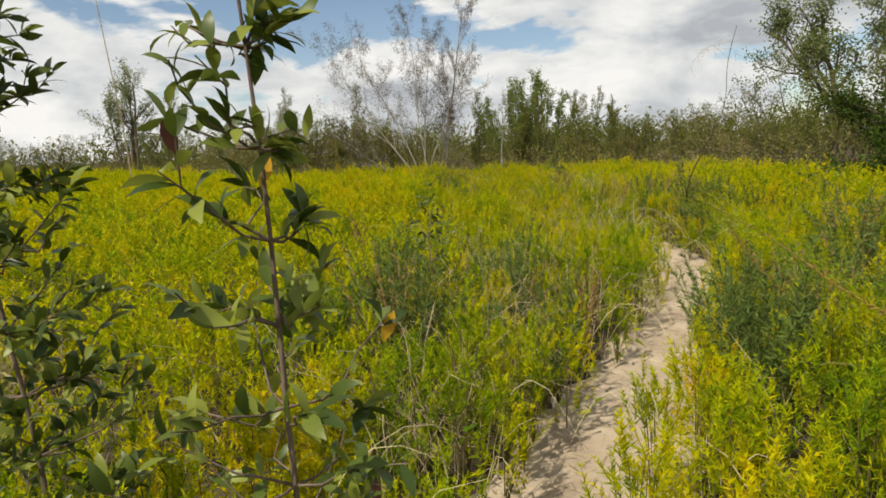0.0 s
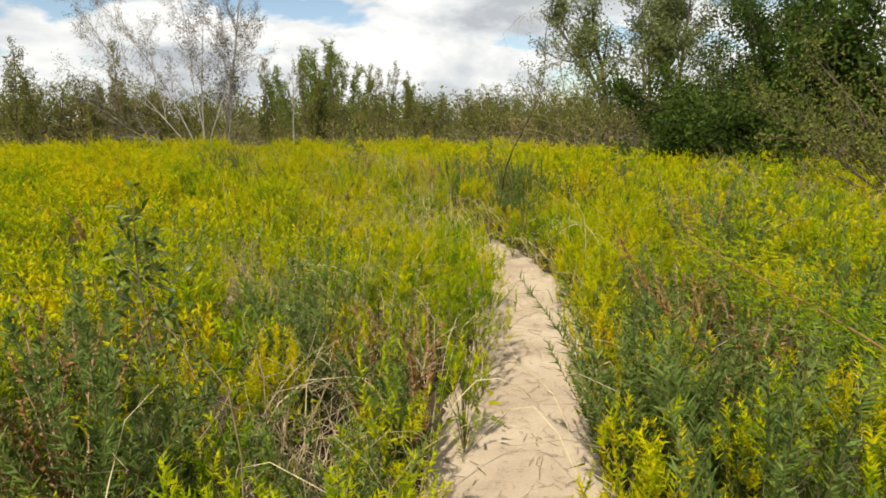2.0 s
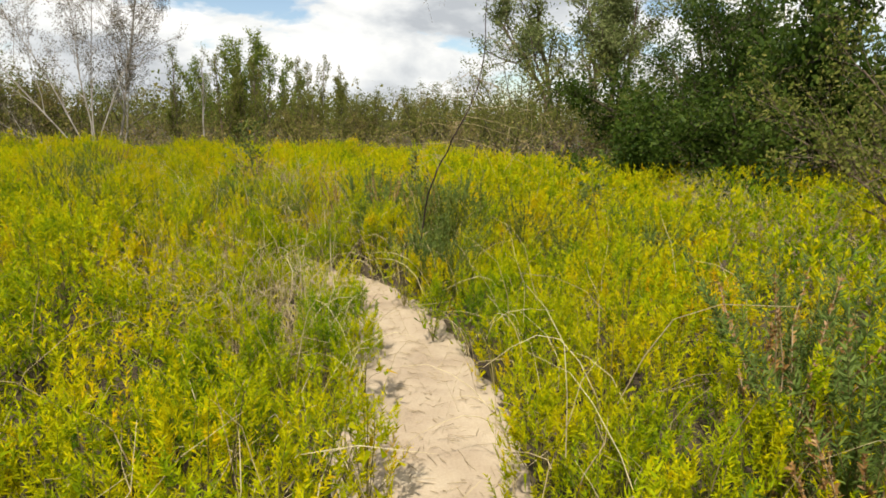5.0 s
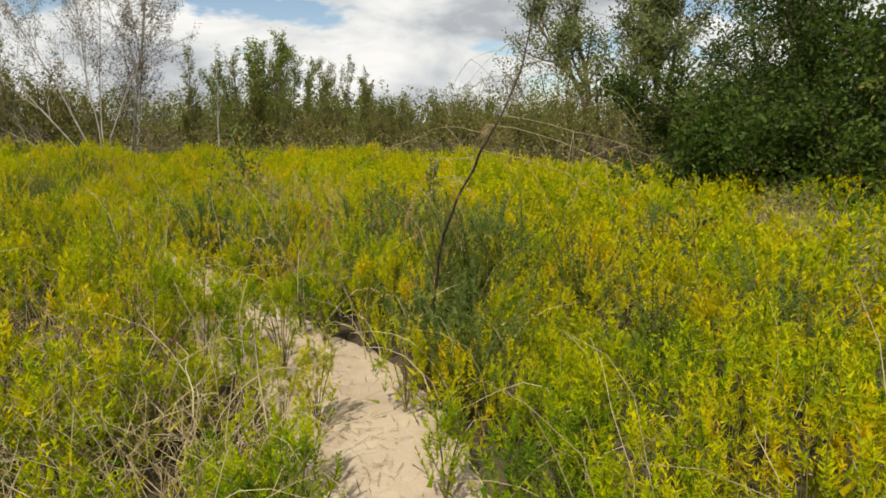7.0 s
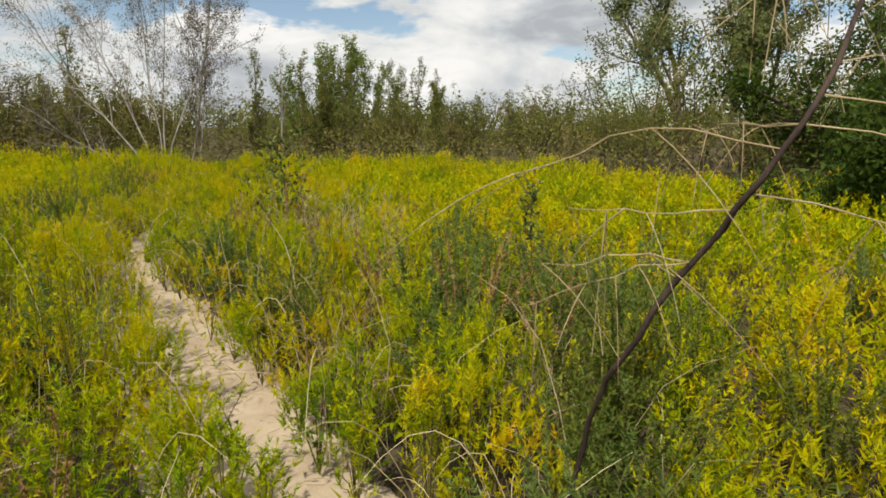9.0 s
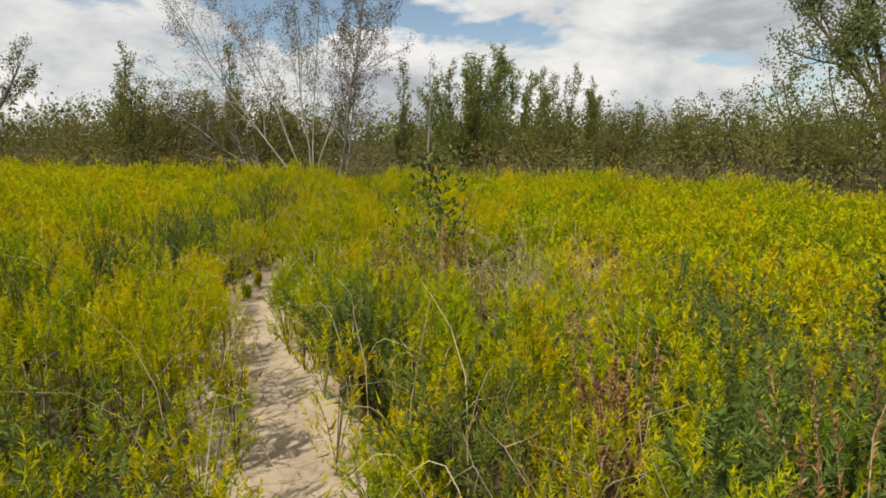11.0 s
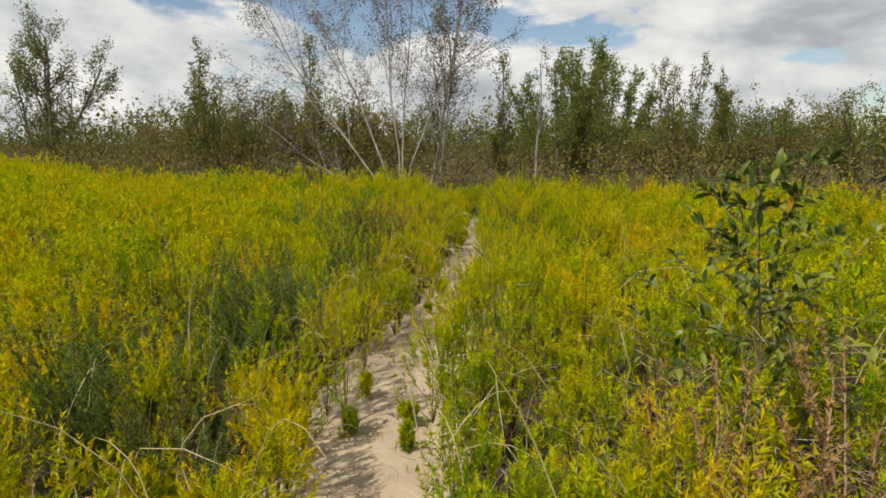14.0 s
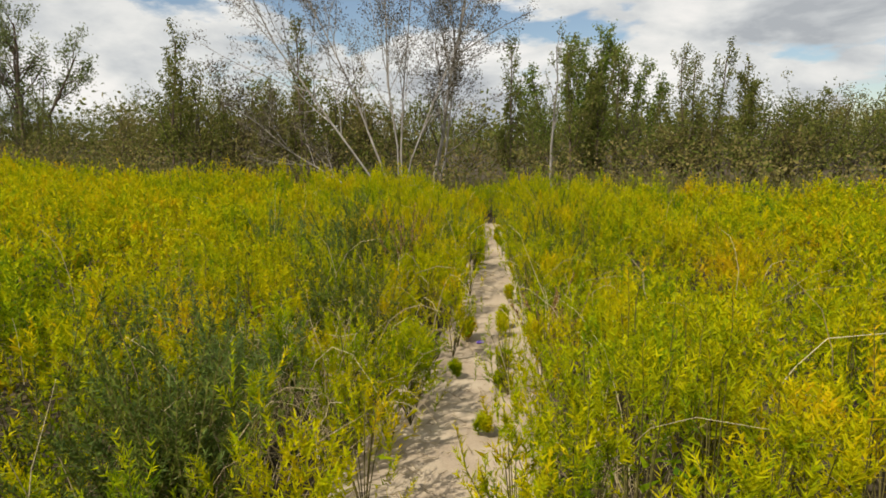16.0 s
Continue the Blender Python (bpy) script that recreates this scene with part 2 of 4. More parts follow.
def mesh_object(name, chunks, parent=None, label=""):
    """One mesh object from chunks of (verts, faces with 3 or 4 corners, material)."""
    mats, vs, loops, starts, index, base, at = [], [], [], [], [], 0, 0
    for v, f, mtl in chunks:
        if len(f) == 0:
            continue
        if mtl not in mats:
            mats.append(mtl)
        f = np.asarray(f, dtype=np.int32)
        vs.append(np.asarray(v, dtype=np.float32))
        loops.append((f + base).ravel())
        k = f.shape[1]
        starts.append(at + np.arange(len(f)) * k)
        index.append(np.full(len(f), mats.index(mtl)))
        base += len(v)
        at += len(f) * k
    me = bpy.data.meshes.new(name)
    vs, loops = np.concatenate(vs), np.concatenate(loops)
    starts, index = np.concatenate(starts), np.concatenate(index)
    me.vertices.add(len(vs))
    me.vertices.foreach_set("co", vs.ravel())
    me.loops.add(len(loops))
    me.loops.foreach_set("vertex_index", loops.astype(np.int32))
    me.polygons.add(len(starts))
    me.polygons.foreach_set("loop_start", starts.astype(np.int32))
    for mtl in mats:
        me.materials.append(mtl)
    me.polygons.foreach_set("material_index", index.astype(np.int32))
    me.update(calc_edges=True)
    ob = new(name, me)
    if parent is not None:
        ob.parent = parent
    if label:
        tagged(ob, label)
    return ob


def unit(v):
    return v / np.maximum(np.linalg.norm(v, axis=-1, keepdims=True), 1e-9)


def tubes(points, radii, sides=4):
    """Tapered tubes along many polylines at once: points (n, k, 3), radii (n, k)."""
    n, k, _ = points.shape
    along = unit(np.gradient(points, axis=1))
    ref = np.where(np.abs(along[..., 2:]) > 0.9, np.array([1.0, 0, 0]), np.array([0, 0, 1.0]))
    a = unit(np.cross(along, ref))
    b = np.cross(along, a)
    ang = np.arange(sides) * 2 * np.pi / sides
    ring = points[:, :, None] + radii[:, :, None, None] * (np.cos(ang)[:, None] * a[:, :, None] + np.sin(ang)[:, None] * b[:, :, None])
    verts = ring.reshape(-1, 3)
    i = np.arange(n)[:, None, None] * k * sides + np.arange(k - 1)[None, :, None] * sides
    s, t = np.arange(sides), (np.arange(sides) + 1) % sides
    faces = np.stack([i + s, i + t, i + t + sides, i + s + sides], -1).reshape(-1, 4)
    return verts, faces


def blades(base, way, length, width):
    """Narrow single-triangle leaves."""
    side = unit(np.cross(way, unit(rng.normal(size=base.shape)))) * (width / 2)[:, None]
    v = np.stack([base - side, base + side, base + way * length[:, None]], 1).reshape(-1, 3)
    return v, np.arange(len(v)).reshape(-1, 3)


def ovals(base, way, length, width, droop=0.15, up=None):
    """Broad folded leaves of ten quads."""
    side = unit(np.cross(way, up if up is not None else unit(rng.normal(size=base.shape))))
    nrm = np.cross(side, way)
    rows = []
    for t, w, d in ((0, 0.05, 0), (0.14, 0.27, 0.012), (0.34, 0.46, 0.02), (0.58, 0.5, 0.0), (0.82, 0.31, -0.07), (1.0, 0.02, -droop)):
        mid = base + way * (length * t)[:, None] + nrm * (length * d)[:, None]
        for s in (-1, 0, 1):
            rows.append(mid + side * (width * w * s)[:, None] + nrm * (width * (0.16 if s else 0.0) * w)[:, None])
    v = np.stack(rows, 1).reshape(-1, 3)
    quad = np.array([[r * 3 + c, r * 3 + c + 1, r * 3 + c + 4, r * 3 + c + 3] for r in range(5) for c in range(2)])
    f = (np.arange(len(base))[:, None, None] * 18 + quad).reshape(-1, 4)
    return v, f


def diamonds(base, way, length, width):
    """Small leaves of two triangles in one quad."""
    side = unit(np.cross(way, unit(rng.normal(size=base.shape)))) * (width / 2)[:, None]
    mid = base + way * (length * 0.5)[:, None]
    v = np.stack([base, mid - side, base + way * length[:, None], mid + side], 1).reshape(-1, 3)
    return v, np.arange(len(v)).reshape(-1, 4)


def value_noise(x, y, cell, seed):
    """Smooth noise in the plan, 0 to 1."""
    g = np.random.default_rng(seed).random((256, 256))
    u, v = np.asarray(x) / cell + 91.3, np.asarray(y) / cell + 57.7
    i, j = np.floor(u).astype(int), np.floor(v).astype(int)
    a, b = u - i, v - j
    a, b = a * a * (3 - 2 * a), b * b * (3 - 2 * b)
    i, j, i1, j1 = i % 256, j % 256, (i + 1) % 256, (j + 1) % 256
    return (g[i, j] * (1 - a) + g[i1, j] * a) * (1 - b) + (g[i, j1] * (1 - a) + g[i1, j1] * a) * b


# ---- ground and path ----
CENTRE = np.array([(-0.6, -3.0), (-0.15, -1.0), (0.0, 0.0), (0.08, 1.0), (0.27, 1.8), (0.59, 2.5), (1.08, 3.4), (1.57, 4.15), (2.05, 5.05), (2.35, 5.8),
                   (2.63, 6.65), (2.82, 7.5), (2.90, 8.3), (2.80, 9.1), (2.56, 9.76), (2.19, 10.92), (1.90, 11.8), (1.43, 12.95), (1.2, 13.5),
                   (1.05, 14.2), (0.98, 15.2), (1.0, 16.2), (1.14, 17.0), (1.24, 18.0), (1.26, 20.0), (1.24, 22.0), (1.24, 24.2)])


def smooth_line(pts, n):
    """A smooth line through the points (Catmull-Rom)."""
    p = np.vstack([2 * pts[0] - pts[1], pts, 2 * pts[-1] - pts[-2]])
    u = np.linspace(0, len(pts) - 1.0001, n)
    i = u.astype(int)
    t = (u - i)[:, None]
    a, b, c, d = p[i], p[i + 1], p[i + 2], p[i + 3]
    return 0.5 * (2 * b + (c - a) * t + (2 * a - 5 * b + 4 * c - d) * t ** 2 + (3 * b - a - 3 * c + d) * t ** 3)


LINE = smooth_line(CENTRE, 700)


def path_distance(x, y):
    out = np.full(len(x), 1e9)
    for k in range(0, len(LINE), 50):
        seg = LINE[k:k + 50]
        out = np.minimum(out, np.hypot(x[:, None] - seg[:, 0], y[:, None] - seg[:, 1]).min(1))
    return out


def ground_height(x, y):
    far = np.clip((np.hypot(x, np.asarray(y) - 10) - 30) / 40, 0, 1)
    rise = np.clip(-x - 2.0, 0, 18) * 0.022 * np.clip((np.asarray(y) - 6) / 10, 0, 1)
    return rise + 0.10 * (value_noise(x, y, 3.0, 3) - 0.5) * np.clip(np.hypot(x - 1.5, np.asarray(y) - 8) / 20, 0, 1) + far * 0.5 * (value_noise(x, y, 25, 4) - 0.3)


def grid(name, xs, ys, material):
    gx, gy = np.meshgrid(xs, ys, indexing="ij")
    x, y = gx.ravel(), gy.ravel()
    d = path_distance(x, y)
    z = ground_height(x, y) * np.clip((d - 0.3) / 1.0, 0, 1) - 0.055 * np.exp(-(d / 0.55) ** 2) + 0.02 * (value_noise(x, y, 0.3, 9) - 0.5) * (d > 0.5)
    i = np.arange(len(xs) - 1)[:, None] * len(ys) + np.arange(len(ys) - 1)[None]
    f = np.stack([i, i + len(ys), i + len(ys) + 1, i + 1], -1).reshape(-1, 4)
    return mesh_object(name, [(np.stack([x, y, z], 1), f, material)])


steps = np.concatenate([-np.geomspace(900, 24, 14), np.arange(-23, -7, 1.0), np.arange(-7, 9, 0.2), np.arange(9, 24, 1.0), np.geomspace(24, 900, 14)])
ahead = np.concatenate([-np.geomspace(700, 8, 12), np.arange(-6, 30, 0.2), np.arange(30, 50, 1.5), np.geomspace(50, 1200, 16)])
tagged(grid("ground", steps, ahead, SOIL), "brown littered soil between the weeds", "ground", kind="structure")


def footpath():
    """The trodden sandy strip: a shallow trough with frayed edges."""
    line = smooth_line(CENTRE, 560)
    way = unit(np.gradient(line, axis=0))
    nrm = np.stack([way[:, 1], -way[:, 0]], 1)
    across = np.linspace(-1, 1, 17)
    rows = []
    for k, a in enumerate(across):
        edge = 0.47 + 0.13 * (value_noise(line[:, 0] + 9 * np.sign(a), line[:, 1], 0.35, 21) - 0.5) + 0.11 * (value_noise(line[:, 0] - 5 * np.sign(a), line[:, 1], 0.09, 22) - 0.5)
        edge = edge * np.clip(1.25 - (line[:, 1] - 13) * 0.09, 0.5, 1.0)
        p = line + nrm * (a * edge)[:, None]
        z = -0.022 + 0.007 * (value_noise(p[:, 0], p[:, 1], 0.16, 23) - 0.5) + 0.004 * (value_noise(p[:, 0], p[:, 1], 0.05, 24) - 0.5)
        z = z + 0.012 * abs(a) ** 3
        if abs(a) > 0.99:
            z = z - 0.03
        rows.append(np.stack([p[:, 0], p[:, 1], z], 1))
    v = np.stack(rows, 1).reshape(-1, 3)
    i = np.arange(len(line) - 1)[:, None] * 17 + np.arange(16)[None]
    f = np.stack([i, i + 1, i + 18, i + 17], -1).reshape(-1, 4)
    ob = mesh_object("footpath", [(v, f, SAND)])
    for p in ob.data.polygons:
        p.use_smooth = True
    return tagged(ob, "narrow trodden path of pale sandy earth", "path", kind="structure")


footpath()


# where single plants stand in the field
BLUE_NEAR = [(1.65, 3.3), (1.83, 3.15), (3.75, 5.43), (1.78, 2.55), (1.61, 3.51), (1.73, 2.34), (1.39, 2.58), (-0.33, 4.18), (-0.49, 4.82), (0.48, 3.2), (0.52, 4.33), (0.81, 3.83), (-0.0, 3.58), (2.18, 4.33), (2.67, 3.94), (0.27, 4.96), (4.51, 10.37), (4.45, 10.1), (4.15, 10.21), (3.71, 10.35), (2.25, 12.2), (2.62, 11.1), (1.62, 10.5), (1.45, 10.7), (5.19, 7.83), (6.55, 10.51), (1.63, 3.33), (1.78, 3.06), (3.48, 4.94), (-0.41, 6.21), (-0.17, 5.47), (-0.84, 4.41), (-0.38, 3.96), (-0.91, 3.81), (-0.22, 3.46), (4.23, 12.49), (4.36, 5.64), (4.81, 5.46), (2.66, 3.35), (0.53, 5.16), (3.41, 8.7), (3.41, 9.95), (3.43, 8.19), (2.25, 4.37), (2.46, 4.39), (0.79, 20.03), (3.88, 11.4), (4.37, 12.18), (2.11, 12.65), (-0.09, 18.6), (4.35, 9.97), (3.95, 11.09), (4.11, 10.98), (3.54, 10.57)]
BLUE_FAR = [(4.35, 11.0), (5.03, 11.46), (4.31, 13.11), (2.37, 11.95), (0.11, 15.92), (0.52, 13.85), (2.07, 12.7), (3.88, 9.17), (-0.17, 14.23), (-0.18, 14.7), (0.08, 15.96), (0.13, 16.68), (2.02, 12.83), (-6.97, 23.02), (0.21, 14.56), (-0.96, 22.29), (1.75, 18.8), (1.75, 19.46), (-2.45, 18.22), (-2.64, 18.83), (-0.91, 19.33), (-0.58, 19.36), (-0.33, 20.86), (0.35, 23.38), (0.14, 15.39), (0.18, 15.55), (-0.67, 16.58), (-0.02, 16.42), (0.08, 15.57), (0.03, 15.24), (1.58, 20.81), (-0.51, 21.15)]
RUST_AT = [(2.25, 13.47), (2.73, 13.66), (0.62, 13.05), (3.01, 13.36), (3.88, 13.19), (1.56, 16.94), (1.56, 16.97), (0.5, 18.74), (2.25, 14.2), (4.04, 10.26), (3.67, 10.43), (4.34, 10.59), (3.25, 11.26), (3.53, 5.25), (3.2, 4.74), (2.29, 3.49), (2.43, 4.08), (0.74, 4.18), (3.32, 11.14), (4.34, 11.16), (1.99, 9.21), (0.88, 3.87), (-0.35, 3.7), (-1.11, 8.18)]
BRUSH_AT = [(0.48, 5.85), (0.71, 5.17), (0.26, 6.33), (1.27, 9.6), (1.38, 8.08), (2.01, 7.84), (1.85, 7.25), (2.35, 8.06), (3.44, 13.39), (3.1, 13.01), (2.26, 14.05), (7.2, 7.7), (7.9, 8.5), (8.5, 9.3), (9.1, 10.3), (9.6, 11.3), (9.9, 12.2), (7.3, 6.7), (8.6, 8.6), (9.6, 9.6), (8.0, 7.4), (9.0, 11.2), (7.7, 9.3), (0.21, 6.37), (-0.12, 6.93), (1.18, 4.99), (1.09, 5.24), (1.89, 8.47), (1.49, 9.09), (8.1, 13.4), (8.38, 9.77), (3.35, 13.28), (3.55, 13.04), (3.31, 13.81), (0.32, 16.15), (0.42, 3.78), (0.25, 3.62), (-0.11, 5.52), (7.57, 11.69), (3.09, 10.51), (3.92, 10.05), (2.7, 14.7), (0.31, 15.53), (1.67, 15.7), (0.32, 16.26), (-2.48, 3.33), (-0.17, 2.7)]


def beside_path():
    """Olive weeds in loose drifts along the second half of the path."""
    r = np.random.default_rng(86)
    spots = []
    for low, high, near, wide, count in ((13.0, 19.5, -0.5, -1.5, 16), (10.6, 13.0, -0.9, -1.7, 6), (7.8, 11.0, 0.55, 1.9, 9), (18.0, 23.0, 0.35, 1.2, 4)):
        for _ in range(count):
            y = r.uniform(low, high)
            spots.append((float(np.interp(y, CENTRE[:, 1], CENTRE[:, 0]) + near + (wide - near) * r.random()), float(y)))
    return spots


SAGE_AT = beside_path()


# ---- the weed field ----
def field_edge(x):
    """How far ahead the yellow weeds reach."""
    return 24.6 + 2.0 * value_noise(x, x * 0, 4.0, 31) + np.clip(-x - 2, 0, 20) * 0.5 - np.clip(x - 5, 0, 4) * 0.5 - np.clip(x - 9, 0, 9) * 2.6


def weed_height(x, y):
    h = 0.36 + 0.26 * value_noise(x, y, 1.5, 11) + 0.42 * value_noise(x, y, 0.62, 12)
    for tx, ty, top, span in ((1.9, 8.8, 0.98, 0.3), (1.7, 9.7, 0.95, 0.3), (2.28, 8.95, 0.82, 0.05), (2.15, 9.4, 0.78, 0.06), (1.9, 9.8, 0.8, 0.1), (0.97, 2.60, 0.75, 0.04), (0.62, 15.3, 0.85, 0.2), (0.85, 14.3, 0.75, 0.08), (1.35, 16.4, 0.62, 0.06), (0.88, 2.25, 0.78, 0.05), (0.9, 2.85, 0.72, 0.06)):
        h = np.maximum(h, top * np.exp(-((x - tx) ** 2 + (y - ty) ** 2) / span))
    d = path_distance(x, y)
    return h * (0.86 + 0.14 * np.clip((d - 0.2) / 0.5, 0, 1)) * np.where(d < 0.185, 0.22, 1.0)


def plants(spacing, near, far, seed, outer=False):
    """Plant centres whose distance from the path lies between near and far."""
    r = np.random.default_rng(seed)
    x, y = np.meshgrid(np.arange(-26, 17, spacing), np.arange(-14.0 if outer else -0.6, 36, spacing))
    x, y = x.ravel(), y.ravel()
    x, y = x + r.uniform(-0.6, 0.6, len(x)) * spacing, y + r.uniform(-0.6, 0.6, len(y)) * spacing
    wedge = (x > -0.85 * y - 3.0) & (x < 1.75 * y + 4.0) & (y > -0.6)
    keep = (y < field_edge(x)) & (~wedge if outer else wedge)
    x, y = x[keep], y[keep]
    d = path_distance(x, y)
    gap = (np.interp(y, [2.5, 4, 7, 8.3, 9.2, 10, 12], [0.21, 0.2, 0.19, 0.15, 0.15, 0.16, 0.125]) + 0.085 * value_noise(x, y, 0.8, 14)) * np.clip(1.15 - (y - 13) * 0.12, 0.5, 1.0)
    keep = (d > np.maximum(near, gap)) & (d <= far)
    for spots, clear in ((BRUSH_AT, 0.16), (RUST_AT, 0.22), (BLUE_NEAR + BLUE_FAR, 0.16), (SAGE_AT, 0.2)):
        for hx, hy in spots:
            keep &= np.hypot(x - hx, y - hy) > (0.42 if hx > 7 and spots is BRUSH_AT else clear)
    few = (d > 0.09) & (d < 0.185) & (d <= far) & (near == 0) & (r.random(len(d)) < 0.012)
    bare = value_noise(x, y, 0.9, 15)
    keep &= bare > 0.015
    keep |= few
    return x[keep], y[keep]


def weeds(name, spacing, near, far, spikes, leaves, length, width, seed, stems=True, outer=False, plume=0.13):
    """Bushy weeds: each root carries a dome of upright feathery spikes, tipped yellow."""
    r = np.random.default_rng(seed)
    px, py = plants(spacing, near, far, seed, outer)
    n = len(px)
    h = weed_height(px, py) * r.uniform(0.82, 1.18, n)
    reach = spacing * r.uniform(0.5, 0.95, n) * np.where(h < 0.2, 0.3, 1.0)
    k = n * spikes
    root = np.repeat(np.stack([px, py, ground_height(px, py)], 1), spikes, 0)
    hh, rr = np.repeat(h, spikes), np.repeat(reach, spikes)
    q = np.sqrt(r.random(k))
    ang = r.random(k) * 2 * np.pi
    flat = np.stack([np.cos(ang), np.sin(ang), np.zeros(k)], 1)
    drop = np.where((r.random(k) < 0.34) & (q > 0.4), r.uniform(0.35, 0.8, k), r.uniform(0.84, 1.12, k))
    tip = root + flat * (q * rr)[:, None] + np.array([0, 0, 1.0]) * (hh * drop * (1 - 0.3 * q ** 2))[:, None]
    axis = unit(flat * (0.55 * q)[:, None] + np.array([0, 0, 1.0]) + r.normal(size=(k, 3)) * 0.22)
    ln = np.minimum(plume * r.uniform(0.65, 1.4, k), hh * 0.6)
    foot = tip - axis * ln[:, None]
    m = k * leaves
    t = np.tile((np.arange(leaves) + 0.5) / leaves, k) + r.normal(size=m) * 0.04
    i = np.repeat(np.arange(k), leaves)
    base = foot[i] + axis[i] * (ln[i] * t)[:, None]
    side = unit(np.cross(axis[i], unit(r.normal(size=(m, 3)))))
    way = unit(axis[i] * 0.75 + side * 0.72 + r.normal(size=(m, 3)) * 0.15)
    size = (1.25 - 0.65 * np.clip(t, 0, 1)) * r.uniform(0.75, 1.2, m)
    chunks = []
    top = t + r.normal(size=m) * 0.15 > 0.55
    for pick, mtl in ((~top, WEED), (top, TIP)):
        v, f = blades(base[pick], way[pick], (length * size)[pick], width * r.uniform(0.75, 1.2, pick.sum()))
        chunks.append((v, f, mtl))
    inner = 18
    j = np.repeat(np.flatnonzero(h > 0.2), inner)
    wide = np.sqrt(r.random(len(j))) * reach[j] * 0.95
    turn = r.random(len(j)) * 2 * np.pi
    lift = r.uniform(0.1, 0.6, len(j)) * h[j]
    core = np.stack([px[j] + np.cos(turn) * wide, py[j] + np.sin(turn) * wide, ground_height(px, py)[j] + lift], 1)
    v, f = blades(core, unit(r.normal(size=core.shape) + np.array([0, 0, 0.7])), spacing * 0.3 * r.uniform(0.6, 1.2, len(j)), spacing * 0.085 * r.uniform(0.7, 1.2, len(j)))
    chunks.append((v, f, WEED))
    if stems:
        some = r.random(k) < 0.22
        bend = root * 0.45 + foot * 0.55 + np.array([0, 0, 0.04])
        pts = np.stack([root[some], bend[some], foot[some], tip[some]], 1)
        rad = np.tile(np.array([[0.0032, 0.0026, 0.0018, 0.0008]]), (some.sum(), 1))
        v, f = tubes(pts, rad, 3)
        chunks.append((v, f, STEM))
    return mesh_object(name, chunks)


tagged(weeds("weed_field", 0.245, 0.0, 1.15, 38, 29, 0.035, 0.006, 41), "dense yellow-green feathery weeds along the sandy path", "weeds", kind="stuff")
tagged(weeds("weed_field", 0.29, 1.15, 2.5, 30, 18, 0.045, 0.0098, 42, plume=0.15), "dense yellow-green feathery weeds of the meadow", "weeds", kind="stuff")
tagged(weeds("weed_field", 0.38, 2.5, 5.2, 25, 11, 0.064, 0.018, 45, plume=0.18), "yellow-green feathery weeds further from the path", "weeds", kind="stuff")
tagged(weeds("weed_field", 0.42, 5.2, 8.5, 22, 9, 0.072, 0.021, 46, plume=0.2), "yellow-green feathery weeds of the open meadow", "weeds", kind="stuff")
tagged(weeds("weed_field", 0.5, 8.5, 40.0, 22, 8, 0.092, 0.029, 43, False, plume=0.22), "yellow flowering weeds filling the open meadow", "weeds", kind="stuff")
tagged(weeds("weed_field", 0.9, 0.3, 60.0, 12, 8, 0.2, 0.08, 44, False, True, plume=0.3), "yellow-green weeds of the outer meadow", "weeds", kind="stuff")


def straws():
    """Dry stalks: standing, leaning and arching over among the weeds."""
    r = np.random.default_rng(51)
    n = 1300
    s = r.integers(0, len(LINE), n)
    off = r.normal(size=n) * 1.6
    off = np.where(np.abs(off) < 0.27, np.sign(off) * r.uniform(0.27, 0.8, n), off)
    x, y = LINE[s, 0] + off, LINE[s, 1] + r.normal(size=n) * 0.3
    keep = path_distance(x, y) > 0.25
    x, y = x[keep], y[keep]
    n = len(x)
    ang, ln, lean = r.random(n) * 2 * np.pi, r.uniform(0.2, 0.75, n), r.uniform(0.2, 1.5, n)
    lift = r.uniform(0.0, 0.45, n)
    u = np.linspace(0, 1, 5)
    rad = np.sin(lean)[:, None] * u ** 1.6 * ln[:, None]
    z = lift[:, None] + np.cos(lean)[:, None] * u * ln[:, None] + 0.18 * ln[:, None] * np.sin(u * np.pi) - np.where(lean > 1.2, 0.2, 0.0)[:, None] * u ** 2 * ln[:, None]
    wob = r.normal(size=(n, 5)) * 0.012
    pts = np.stack([x[:, None] + np.cos(ang)[:, None] * rad + wob, y[:, None] + np.sin(ang)[:, None] * rad - wob, np.maximum(z, 0.004)], -1)
    width = r.uniform(0.0012, 0.0032, n)[:, None] * (1 - 0.7 * u)
    v, f = tubes(pts, width, 3)
    return tagged(mesh_object("dry_grass_stalks", [(v, f, DRY)]), "bleached dry stalks leaning through the weeds", "dry grass", kind="stuff")


straws()


